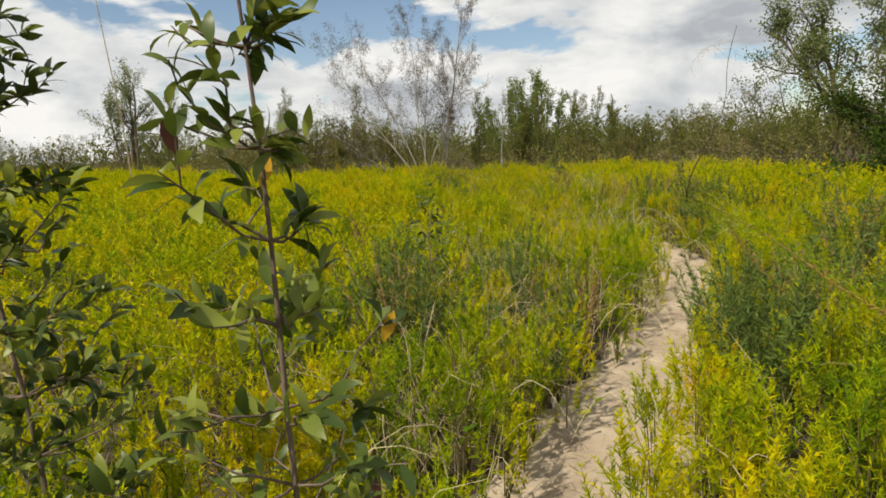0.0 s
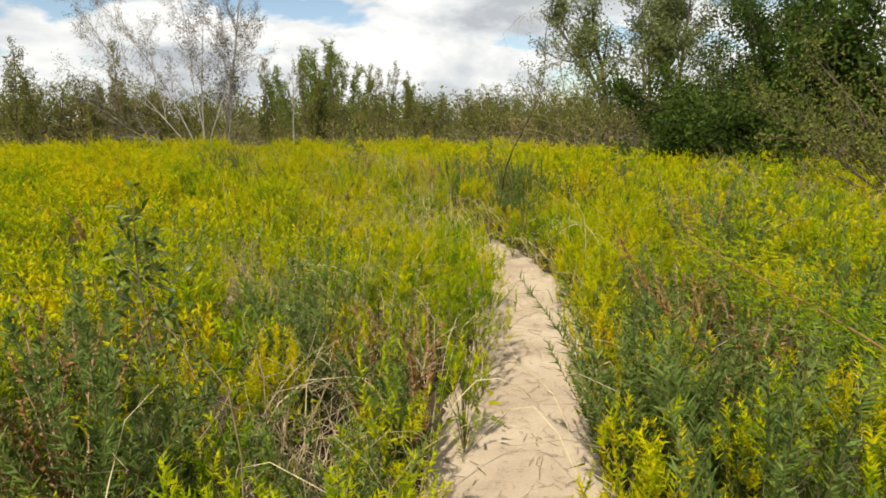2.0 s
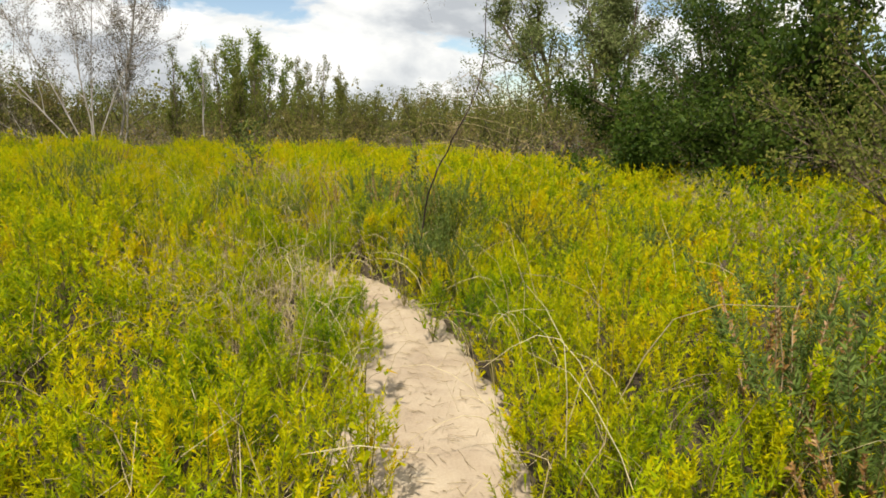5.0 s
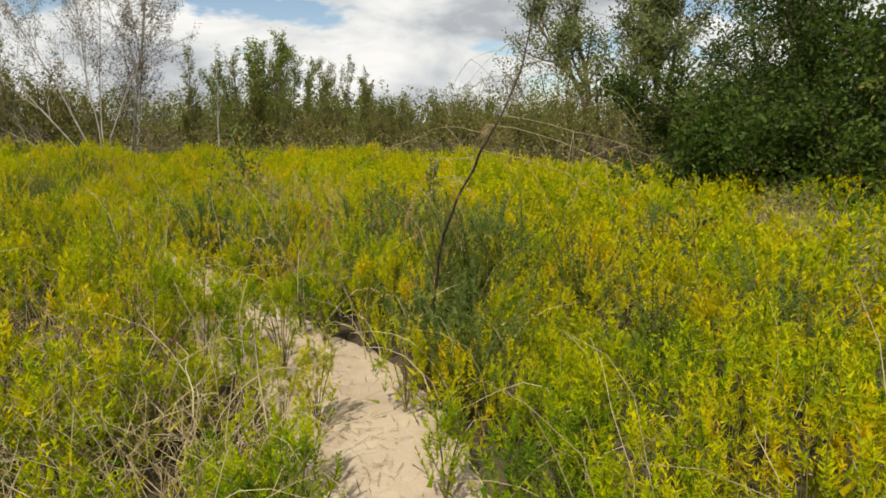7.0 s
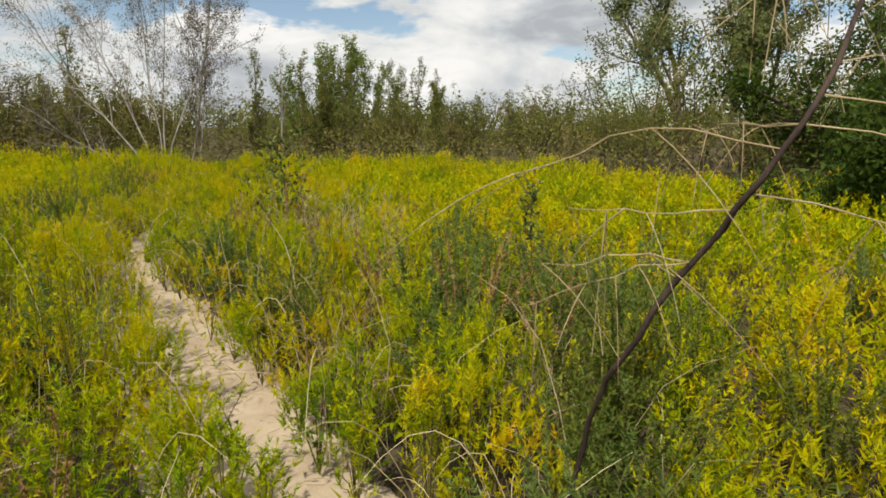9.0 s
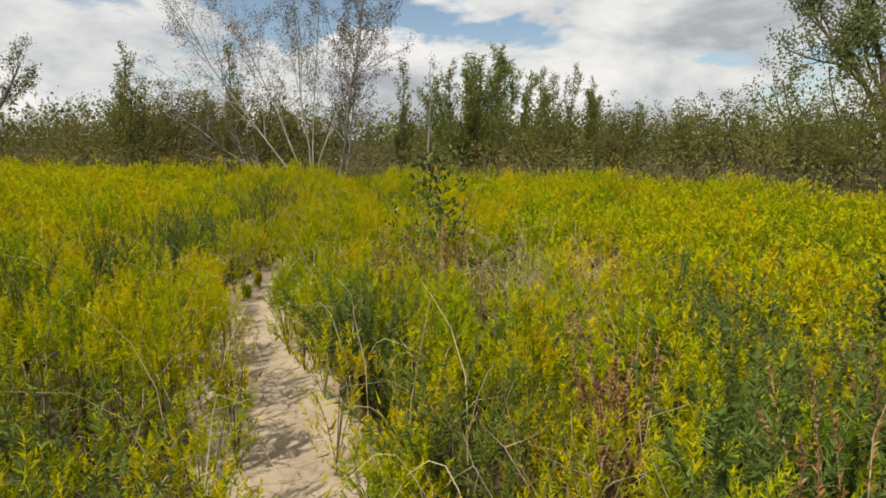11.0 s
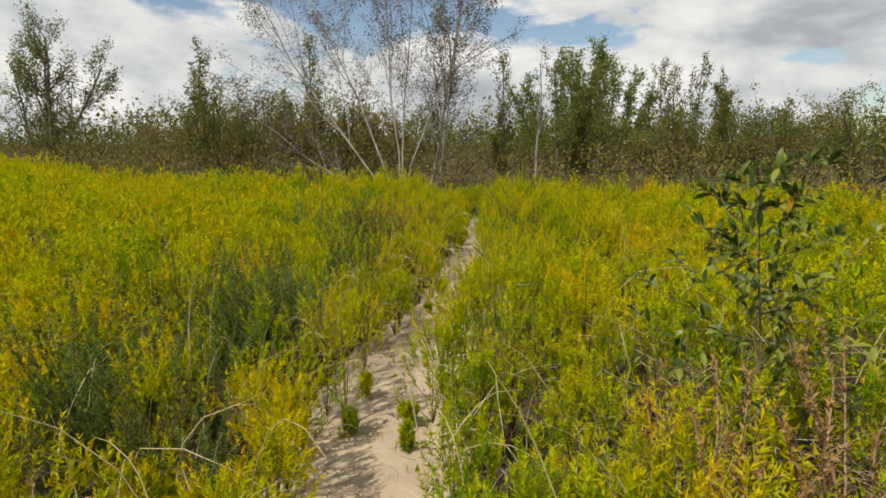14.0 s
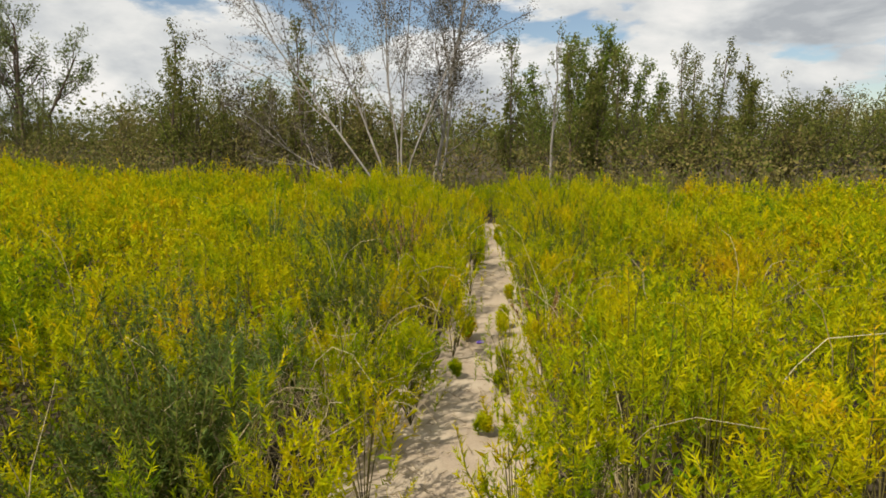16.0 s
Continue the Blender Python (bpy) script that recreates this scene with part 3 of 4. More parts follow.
def arching_stalks():
    """Longer straws that bow over the edges of the path."""
    r = np.random.default_rng(53)
    n = 330
    s = r.integers(90, len(LINE) - 60, n)
    way = unit(np.gradient(LINE, axis=0))[s]
    side = np.where(r.random(n) < 0.6, -1.0, 1.0)
    nrm = np.stack([way[:, 1], -way[:, 0]], 1) * side[:, None]
    root = LINE[s] + nrm * r.uniform(0.27, 0.8, n)[:, None]
    turn = -nrm * r.uniform(0.2, 1.0, n)[:, None] + way * r.normal(size=n)[:, None] * 0.8
    turn = turn / np.linalg.norm(turn, axis=1, keepdims=True)
    ln, top = r.uniform(0.25, 0.6, n), r.uniform(0.25, 0.75, n)
    u = np.linspace(0, 1, 8)
    z = top[:, None] * np.sin(u * r.uniform(1.7, 2.7, n)[:, None]) * 0.9
    pts = np.concatenate([root[:, None] + turn[:, None] * (ln[:, None] * u ** 1.5)[..., None], np.maximum(z, 0.01)[..., None]], -1)
    pts[:, 1:] += np.cumsum(r.normal(size=(n, 7, 3)) * 0.006, 1)
    v, f = tubes(pts, r.uniform(0.0014, 0.0032, n)[:, None] * (1 - 0.65 * u), 4)
    return tagged(mesh_object("arching_grass", [(v, f, DRY)]), "pale grass stalks arching over the path", "dry grass", kind="stuff")


arching_stalks()


def litter():
    """Bits of straw and twig lying on the sand."""
    r = np.random.default_rng(52)
    n = 2600
    s = r.integers(60, len(LINE), n)
    off = np.clip(r.normal(size=n) * 0.2, -0.33, 0.33)
    x, y = LINE[s, 0] + off, LINE[s, 1] + r.normal(size=n) * 0.1
    ang, ln = r.random(n) * 2 * np.pi, r.uniform(0.015, 0.11, n)
    u = np.linspace(-0.5, 0.5, 4)
    bow = r.normal(size=n)[:, None] * 0.15 * (u ** 2) * ln[:, None]
    pts = np.stack([x[:, None] + np.cos(ang)[:, None] * u * ln[:, None] - np.sin(ang)[:, None] * bow,
                    y[:, None] + np.sin(ang)[:, None] * u * ln[:, None] + np.cos(ang)[:, None] * bow, np.full((n, 4), -0.008)], -1)
    v, f = tubes(pts, np.repeat(r.uniform(0.0008, 0.002, n)[:, None], 4, 1), 3)
    return tagged(mesh_object("straw_litter", [(v, f, GREYWOOD)]), "scattered straw and twig bits lying on the sand", "litter", kind="stuff")


litter()


# ---- plants that stand out ----
def empty(name, x, y, label, category, group="", turn=0.0, size=1.0):
    ob = new(name)
    z = float(ground_height(np.array([x]), np.array([y]))[0])
    ob.matrix_basis = pose(x, y, z, 0, 0, turn) @ Matrix.Diagonal((size, size, size, 1))
    return tagged(ob, label, category, group)


def place(ob, x, y, turn, size):
    z = float(ground_height(np.array([x]), np.array([y]))[0])
    c = copy_thing(ob, pose(x, y, z, 0, 0, turn))
    c.scale = (size, size, size)
    return c


def plume(name, label, category, seed, height, stems, leaves, length, width, mtl, stem_mtl, spread=0.35, group="", angle=0.55, stout=0.004, low=0.15, piece="wand"):
    """A weed of upright wands, each clothed in narrow leaves."""
    global rng
    rng = r = np.random.default_rng(seed)
    ob = new(name)
    tagged(ob, label, category, group)
    ang, lean = r.random(stems) * 2 * np.pi, r.random(stems) ** 0.7 * spread
    hh = height * r.uniform(0.6, 1.0, stems)
    u = np.linspace(0, 1, 5)
    rad = np.sin(lean)[:, None] * hh[:, None] * u ** 1.3
    pts = np.stack([np.cos(ang)[:, None] * rad, np.sin(ang)[:, None] * rad, hh[:, None] * u * np.cos(lean)[:, None]], -1)
    pts[:, 1:4] += r.normal(size=(stems, 3, 3)) * 0.012
    for k in range(stems):
        v, f = tubes(pts[k][None], (stout * (1 - 0.75 * u))[None], 3)
        t = low + (1 - low) * r.random(leaves) ** 0.85
        s = np.clip((t * 4).astype(int), 0, 3)
        fr = (t * 4 - s)[:, None]
        base = pts[k, s] * (1 - fr) + pts[k, s + 1] * fr
        axis = unit(pts[k, s + 1] - pts[k, s])
        side = unit(np.cross(axis, unit(r.normal(size=base.shape))))
        way = unit(axis * (1 - angle) + side * angle + r.normal(size=base.shape) * 0.12)
        lv, lf = blades(base, way, length * r.uniform(0.6, 1.2, leaves) * (1.25 - 0.7 * t), width * r.uniform(0.7, 1.2, leaves))
        mesh_object(piece, [(v, f, stem_mtl), (lv, lf, mtl)], ob)
    return ob


blue = [plume("blue_green_weed", "tall upright blue-green weed with feathery wands", "weed", 60 + k, (0.92, 0.78, 1.0, 0.7)[k], (24, 20, 22, 18)[k], 112, 0.066, 0.0075, BLUE, STEM, 0.55,
              "blue-green weeds in the meadow") for k in range(4)]
rust = [plume("dried_weed", "dead rusty-brown weed stalks among the green", "weed", 70 + k, (0.6, 0.7, 0.5)[k], 13, 110, 0.024, 0.009, RUST, GREYWOOD, 0.45, "rusty dried weeds", piece="stalk") for k in range(3)]
def sow(kinds, spots, seed, low, high):
    """Plants by turns at spots in the plan, the first of each kind moved to its own."""
    r = np.random.default_rng(seed)
    for k, (x, y) in enumerate(spots):
        turn, size = float(r.uniform(0, 360)), float(r.uniform(low, high))
        size *= 0.8 + 0.2 * min(1.0, float(path_distance(np.array([x]), np.array([y]))[0]) / 1.2)
        if k < len(kinds):
            z = float(ground_height(np.array([x]), np.array([y]))[0])
            kinds[k].matrix_basis = pose(x, y, z, 0, 0, turn) @ Matrix.Diagonal((size, size, size, 1))
        else:
            place((kinds or blue)[k % len(kinds or blue)], x, y, turn, size)


sow(blue, BLUE_NEAR, 81, 1.0, 1.3)
sow([], BLUE_FAR, 84, 0.74, 1.0)
sage = [plume("olive_weed", "tall bushy olive-green weed beside the path", "weed", 76 + k, (0.86, 0.74, 0.95)[k], (20, 18, 16)[k], 105, 0.04, 0.0085, SAGE, STEM, 0.6, "olive weeds along the path") for k in range(3)]


sow(sage, SAGE_AT, 87, 0.98, 1.3)
sow(rust, RUST_AT, 82, 1.3, 1.6)


def brush(seed, radius, height, twigs, mtl=GREYWOOD, thick=0.004):
    """A tangle of dead twigs."""
    global rng
    rng = r = np.random.default_rng(seed)
    ob = new("dead_brush")
    tagged(ob, "tangled grey dead twigs under the weeds", "dead brush", "dead brush in the meadow")
    ang, lean = r.random(twigs) * 2 * np.pi, r.uniform(0.2, 1.35, twigs)
    ln = r.uniform(0.5, 1.0, twigs) * height * 1.3
    root = r.normal(size=(twigs, 2)) * radius * 0.4
    u = np.linspace(0, 1, 6)
    rad = np.sin(lean)[:, None] * u * ln[:, None]
    z = np.cos(lean)[:, None] * u * ln[:, None] + 0.15 * ln[:, None] * np.sin(u * np.pi)
    pts = np.stack([root[:, :1] + np.cos(ang)[:, None] * rad, root[:, 1:] + np.sin(ang)[:, None] * rad, z], -1)
    pts[:, 1:] += r.normal(size=(twigs, 5, 3)) * 0.02
    pts[..., 2] = np.maximum(pts[..., 2], 0.0)
    for k in range(twigs):
        v, f = tubes(pts[k][None], (thick * r.uniform(0.5, 1.2) * (1 - 0.7 * u))[None], 3)
        s = r.integers(2, 5, 3)
        start = pts[k, s]
        end = start + unit(r.normal(size=start.shape) + np.array([0, 0, 0.3])) * (0.22 * height * r.uniform(0.4, 1.2, 3))[:, None]
        end[:, 2] = np.maximum(end[:, 2], 0.01)
        mid = (start + end) / 2 + r.normal(size=start.shape) * 0.012
        sv, sf = tubes(np.stack([start, mid, end], 1), np.repeat(np.array([[0.45, 0.3, 0.15]]) * thick, 3, 0), 3)
        mesh_object("twig", [(v, f, mtl), (sv, sf, mtl)], ob)
    return ob


sow([brush(90, 0.4, 0.66, 55), brush(91, 0.35, 0.56, 48, DRY, 0.0032), brush(92, 0.45, 0.7, 52, DRY, 0.003)], BRUSH_AT, 83, 0.8, 1.2)


# ---- saplings with broad leaves ----
def sapling(name, label, seed, stem, branches, leaf, leaves, yellow=0, withered=0, thick=0.011, bark=BARK, leaf_mtl=BROAD, group="", low=0.15, reach=0.3, keep_clear=0, hang=()):
    """A thin young tree: one stem, side twigs and whorls of broad leaves at their ends."""
    global rng
    rng = r = np.random.default_rng(seed)
    ob = new(name)
    tagged(ob, label, "sapling", group)
    line = smooth_line(np.array(stem), 14)
    v, f = tubes(line[None], (thick * (1 - 0.75 * np.linspace(0, 1, 14)))[None], 7)
    mesh_object("stem", [(v, f, bark)], ob)
    t = low + (1 - low) * (np.arange(branches) + r.random(branches) * 0.7) / branches
    i = np.clip((t * 13).astype(int), 0, 12)
    start = line[i]
    ang = np.arange(branches) * 2.4 + r.normal(size=branches) * 0.4
    ln = reach * (1.25 - 0.95 * t) * r.uniform(0.6, 1.2, branches)
    ln = np.where((np.cos(ang) > 0.1) & (start[:, 2] > 1.2) & (keep_clear > 0), ln * 0.5, ln)
    u = np.linspace(0, 1, 5)
    pts = start[:, None] + np.stack([np.cos(ang)[:, None] * u * ln[:, None], np.sin(ang)[:, None] * u * ln[:, None], (u ** 1.4 * ln[:, None]) * r.uniform(0.1, 0.9, branches)[:, None]], -1)
    pts[:, 1:] += r.normal(size=(branches, 4, 3)) * 0.012
    for k in range(branches):
        v, f = tubes(pts[k][None], (thick * 0.36 * (1 - 0.6 * u))[None], 5)
        mesh_object("twig", [(v, f, bark)], ob)
    per = leaves
    i = np.repeat(np.arange(branches), per)
    q = 1 - r.random(len(i)) ** 1.4 * 0.85
    s = np.clip((q * 4).astype(int), 0, 3)
    base = pts[i, s] + (pts[i, s + 1] - pts[i, s]) * (q * 4 - s)[:, None]
    way = unit(unit(pts[i, 4] - pts[i, 2]) * 0.55 + unit(r.normal(size=base.shape)) * 0.8 + np.array([0, 0, 0.12]))
    lead = line[-1] + r.normal(size=(6, 3)) * np.array([0.01, 0.01, 0.05])
    base = np.vstack([base, lead])
    way = np.vstack([way, unit(r.normal(size=(6, 3)) + np.array([0, 0, 0.9]))])
    up = unit(np.array([0, 0, 1.0]) + r.normal(size=base.shape) * 0.55)
    ln = leaf * r.uniform(0.65, 1.2, len(base))
    v, f = ovals(base, way, ln, ln * r.uniform(0.29, 0.4, len(base)), 0.2, up)
    crown = mesh_object("leaves", [(v, f, leaf_mtl)], ob)
    crown.data.polygons.foreach_set("use_smooth", np.ones(len(f), dtype=bool))
    for count, mtl, lab in ((yellow, YELLOWLEAF, "yellowed dying leaf"), (withered, REDLEAF, "withered dark red leaf")):
        for k in range(count):
            p = pts[int(r.integers(0, branches)), 4][None]
            if mtl is YELLOWLEAF and k < len(hang):
                p = pts[np.argmin(np.linalg.norm(pts[:, 4] - np.array(hang[k]), axis=1)), 4][None]
            down = unit(np.array([[r.normal() * 0.3, r.normal() * 0.3, -1.0]]))
            v, f = ovals(p, down, np.array([leaf]), np.array([leaf * 0.36]), 0.1, np.array([[0.3, -1.0, 0.2]]))
            mesh_object("leaf", [(v, f, mtl)], ob, lab)
    return ob


def stand(ob, x, y, turn=0.0, tall=1.0):
    ob.matrix_basis = pose(x, y, float(ground_height(np.array([x]), np.array([y]))[0]) - 0.01, 0, 0, turn) @ Matrix.Diagonal((1, 1, tall, 1))
    return ob


stand(sapling("broadleaf_sapling", "leafy green sapling with one yellowed leaf beside the path", 101,
              [(0.03, 0.0, 0.0), (0.02, 0.0, 0.5), (0.0, 0.0, 1.0), (-0.01, 0.01, 1.5), (-0.04, 0.0, 2.05)], 54, 0.066, 9, 2, 2, 0.009, reach=0.33, low=0.3, keep_clear=1, hang=[(0.14, 0.0, 1.19), (-0.02, 0.02, 1.49)]), -0.30, 1.04)
stand(sapling("broadleaf_sapling", "dense dark-leaved sapling at the edge of the weeds", 102,
              [(0.0, 0.0, 0.0), (0.02, 0.02, 0.7), (-0.02, 0.0, 1.4), (-0.05, 0.03, 2.1)], 96, 0.062, 18, 0, 0, 0.009, reach=0.34), -1.06, 1.4)
stand(sapling("broadleaf_sapling", "small leafy sapling standing above the yellow weeds", 103,
              [(0.0, 0.0, 0.0), (0.03, 0.0, 0.5), (-0.02, 0.0, 1.0), (-0.05, 0.0, 1.45)], 40, 0.07, 15, 2, 0, 0.008, reach=0.58, low=0.3), 2.70, 14.4)
stand(sapling("broadleaf_sapling", "slender dark-leaved sapling among blue-green weeds", 104,
              [(0.0, 0.0, 0.0), (0.01, 0.0, 0.5), (0.0, 0.02, 0.9), (0.0, 0.0, 1.18)], 26, 0.05, 9, 0, 0, 0.006, reach=0.12, low=0.5), 4.33, 11.15)
stand(sapling("broadleaf_sapling", "narrow dark-leaved sapling half hidden in the weeds", 105,
              [(0.0, 0.0, 0.0), (0.02, 0.0, 0.5), (-0.01, 0.02, 0.9), (0.0, 0.0, 1.22)], 26, 0.05, 9, 0, 0, 0.006, reach=0.2, low=0.3), -0.11, 3.97)
stand(sapling("seedling", "small pale green seedling with a few broad leaves", 106,
              [(0.0, 0.0, 0.0), (0.01, 0.0, 0.2), (0.0, 0.01, 0.45)], 5, 0.075, 3, 0, 0, 0.004, reach=0.1, low=0.5), 0.62, 3.6)


def leaning_weed():
    """A rusty stalk that leans across, with a yellow-green plume at its end."""
    global rng
    rng = r = np.random.default_rng(121)
    ob = new("leaning_weed")
    tagged(ob, "rusty leaning weed stalk with yellow-green feathery tip", "weed")
    line = smooth_line(np.array([(0.15, -0.4, -0.02), (0.0, -0.27, 0.5), (-0.17, -0.18, 0.81), (-0.36, -0.05, 0.96), (-0.51, 0.17, 1.12), (-0.72, 0.38, 1.27)]), 40)
    v, f = tubes(line[None], np.linspace(0.006, 0.0015, 40)[None], 5)
    mesh_object("stalk", [(v, f, RUST)], ob)
    for name, a, b, n, ln, mtl in (("dry_leaves", 6, 27, 520, 0.03, RUST), ("plume", 20, 39, 2600, 0.02, WEED)):
        i = r.integers(a, b, n)
        way = unit(unit(line[i + 1] - line[i]) * 0.8 + unit(r.normal(size=(n, 3))) * 0.7)
        start = line[i] + (r.normal(size=(n, 3)) * 0.04 if mtl is WEED else 0)
        v, f = blades(start, way, ln * r.uniform(0.6, 1.3, n), np.full(n, 0.0032))
        tagged(mesh_object(name, [(v, f, mtl)], ob), kind="stuff")
    ob.matrix_basis = pose(1.75, 2.15, 0)


leaning_weed()


def rusty_stalk():
    """A low leaning stalk hung with withered orange leaves."""
    global rng
    rng = r = np.random.default_rng(122)
    ob = new("rusty_stalk")
    tagged(ob, "orange-brown withered stalk leaning over green weeds", "weed")
    line = smooth_line(np.array([(0.5, -0.5, -0.02), (0.34, -0.36, 0.35), (0.2, -0.2, 0.62), (0.08, -0.06, 0.8), (0.0, 0.05, 1.0)]), 30)
    v, f = tubes(line[None], np.linspace(0.006, 0.002, 30)[None], 5)
    mesh_object("stalk", [(v, f, RUST)], ob)
    i = r.integers(10, 29, 420)
    way = unit(unit(line[i + 1] - line[i]) * 0.5 + unit(r.normal(size=(420, 3))) * 0.8)
    v, f = blades(line[i], way, 0.034 * r.uniform(0.6, 1.3, 420), np.full(420, 0.0065))
    tagged(mesh_object("dry_leaves", [(v, f, RUST)], ob), kind="stuff")
    ob.matrix_basis = pose(1.75, 3.72, 0)


rusty_stalk()
stand(sapling("broadleaf_sapling", "sparse thin sapling with round pale leaves", 107,
              [(0.0, 0.0, 0.0), (0.05, 0.0, 0.4), (0.0, 0.05, 0.8), (-0.1, 0.0, 1.1)], 12, 0.06, 4, 1, 0, 0.005, reach=0.4, low=0.4), 5.0, 8.3)
stand(sapling("broadleaf_sapling", "sparse thin sapling with drooping pale leaves", 108,
              [(0.0, 0.0, 0.0), (-0.05, 0.0, 0.4), (0.0, 0.05, 0.75), (0.08, 0.0, 1.05)], 12, 0.055, 4, 0, 0, 0.005, reach=0.4, low=0.4), 6.6, 10.2)


def scrap():
    """A crumpled violet scrap on the sand."""
    bm = bmesh.new()
    bmesh.ops.create_icosphere(bm, subdivisions=2, radius=0.022)
    for v in bm.verts:
        n = noise.noise(v.co * 60)
        v.co = Vector((v.co.x * 1.5, v.co.y, v.co.z * 0.45)) * (1 + 0.35 * n)
    me = bpy.data.meshes.new("paper_scrap")
    bm.to_mesh(me)
    bm.free()
    me.materials.append(SCRAP)
    ob = new("paper_scrap", me)
    ob.matrix_basis = pose(1.16, 17.8, -0.012, 0, 0, 30)
    return tagged(ob, "small crumpled violet scrap lying on the path", "litter")


scrap()


# ---- the leaning dead branch, and the thin pole ----
def dead_branch():
    global rng
    rng = r = np.random.default_rng(111)
    ob = new("dead_branch")
    tagged(ob, "leaning dark dead branch with pale drooping twigs", "dead branch")
    knots = np.array([(0.0, 0.1, -0.05), (0.02, -0.1, 0.4), (0.03, -0.23, 0.83), (0.03, -0.4, 1.06), (0.08, -0.5, 1.26), (0.10, -0.62, 1.42), (0.2, -0.65, 1.62), (0.35, -0.55, 1.97), (0.4, -0.5, 2.5), (0.55, -0.4, 2.95)])
    line = smooth_line(knots, 40)
    line[2:] += np.cumsum(r.normal(size=(38, 3)) * 0.0035, 0)
    v, f = tubes(line[None], (np.interp(np.linspace(0, 1, 40), [0, 0.4, 1], [0.0075, 0.0065, 0.003]) * r.uniform(0.9, 1.15, 40))[None], 8)
    mesh_object("limb", [(v, f, BLACKWOOD)], ob)
    for k in range(20):
        s = int(r.integers(17, 39))
        turn = float(r.uniform(-50, 190))
        a = math.radians(turn)
        ln = float(r.uniform(0.25, 0.5) if turn > 110 else r.uniform(0.35, 0.9))
        u = np.linspace(0, 1, 8)
        way = np.array([math.cos(a), math.sin(a), r.uniform(-0.25, 0.25)])
        p = line[s] + way * (u * ln)[:, None] + np.array([0, 0, -0.22]) * (u ** 2 * ln)[:, None]
        p[1:] += np.cumsum(r.normal(size=(7, 3)) * 0.009, 0)
        v, f = tubes(p[None], (0.0017 * (1 - 0.6 * u))[None], 5)
        chunks = [(v, f, GREYWOOD)]
        for q in range(5):
            j = int(r.integers(2, 8))
            e = np.linspace(0, 1, 6)
            w = unit(r.normal(size=3) * np.array([0.5, 0.5, 0.25]) + np.array([0, 0, -0.45]))
            h = p[j] + w * (e * r.uniform(0.08, 0.3))[:, None] + np.array([0, 0, -0.08]) * (e ** 2)[:, None]
            v, f = tubes(h[None], (0.0014 * (1 - 0.6 * e))[None], 4)
            chunks.append((v, f, GREYWOOD))
        mesh_object("twig", chunks, ob, "pale dry twig")
    ob.matrix_basis = pose(3.40, 8.8, 0)


dead_branch()


def pole():
    ob = new("thin_pole")
    tagged(ob, "thin pale leaning pole rising from the thicket", "pole")
    u = np.linspace(0, 1, 9)
    p = np.stack([-0.45 * u + 0.05 * np.sin(u * 5), 0 * u, -0.2 + 7.2 * u], 1)
    v, f = tubes(p[None], (0.02 - 0.01 * u)[None], 8)
    mesh_object("shaft", [(v, f, GREYWOOD)], ob)
    for k in range(1, 8):
        q = p[k] + np.array([[0, 0, -0.02], [0, 0, 0.02]])
        v, f = tubes(q[None], np.full((1, 2), 0.027 - 0.01 * u[k]), 8)
        mesh_object("joint", [(v, f, GREYWOOD)], ob)
    ob.matrix_basis = pose(-8.85, 17.4, 0)


pole()


# ---- trees ----
def grow(r, start, way, length, radius, level, cfg, out):
    """A limb and, from it, the limbs of the next level."""
    n = 6
    pts = [np.array(start, float)]
    d = unit(np.array(way, float))
    for _ in range(n - 1):
        d = unit(d + r.normal(size=3) * cfg["wander"] + np.array([0, 0, cfg["rise"][min(level, len(cfg["rise"]) - 1)]]))
        pts.append(pts[-1] + d * length / (n - 1))
    pts = np.array(pts)
    u = np.linspace(0, 1, n)
    out[level].append((pts, radius * (1 - 0.62 * u)))
    if level + 1 >= cfg["levels"]:
        return
    count = cfg["count"][level]
    for k in range(count):
        t = cfg["bare"][level] + (1 - cfg["bare"][level]) * (k + r.random()) / count
        i = min(int(t * (n - 1)), n - 2)
        p = pts[i] + (pts[i + 1] - pts[i]) * (t * (n - 1) - i)
        axis = unit(pts[i + 1] - pts[i])
        side = unit(np.cross(axis, unit(r.normal(size=3))))
        a = cfg["angle"] * r.uniform(0.6, 1.3)
        grow(r, p, axis * math.cos(a) + side * math.sin(a), length * cfg["short"] * r.uniform(0.6, 1.15) * (1.15 - 0.5 * t), radius * (1 - 0.62 * t) * 0.6, level + 1, cfg, out)


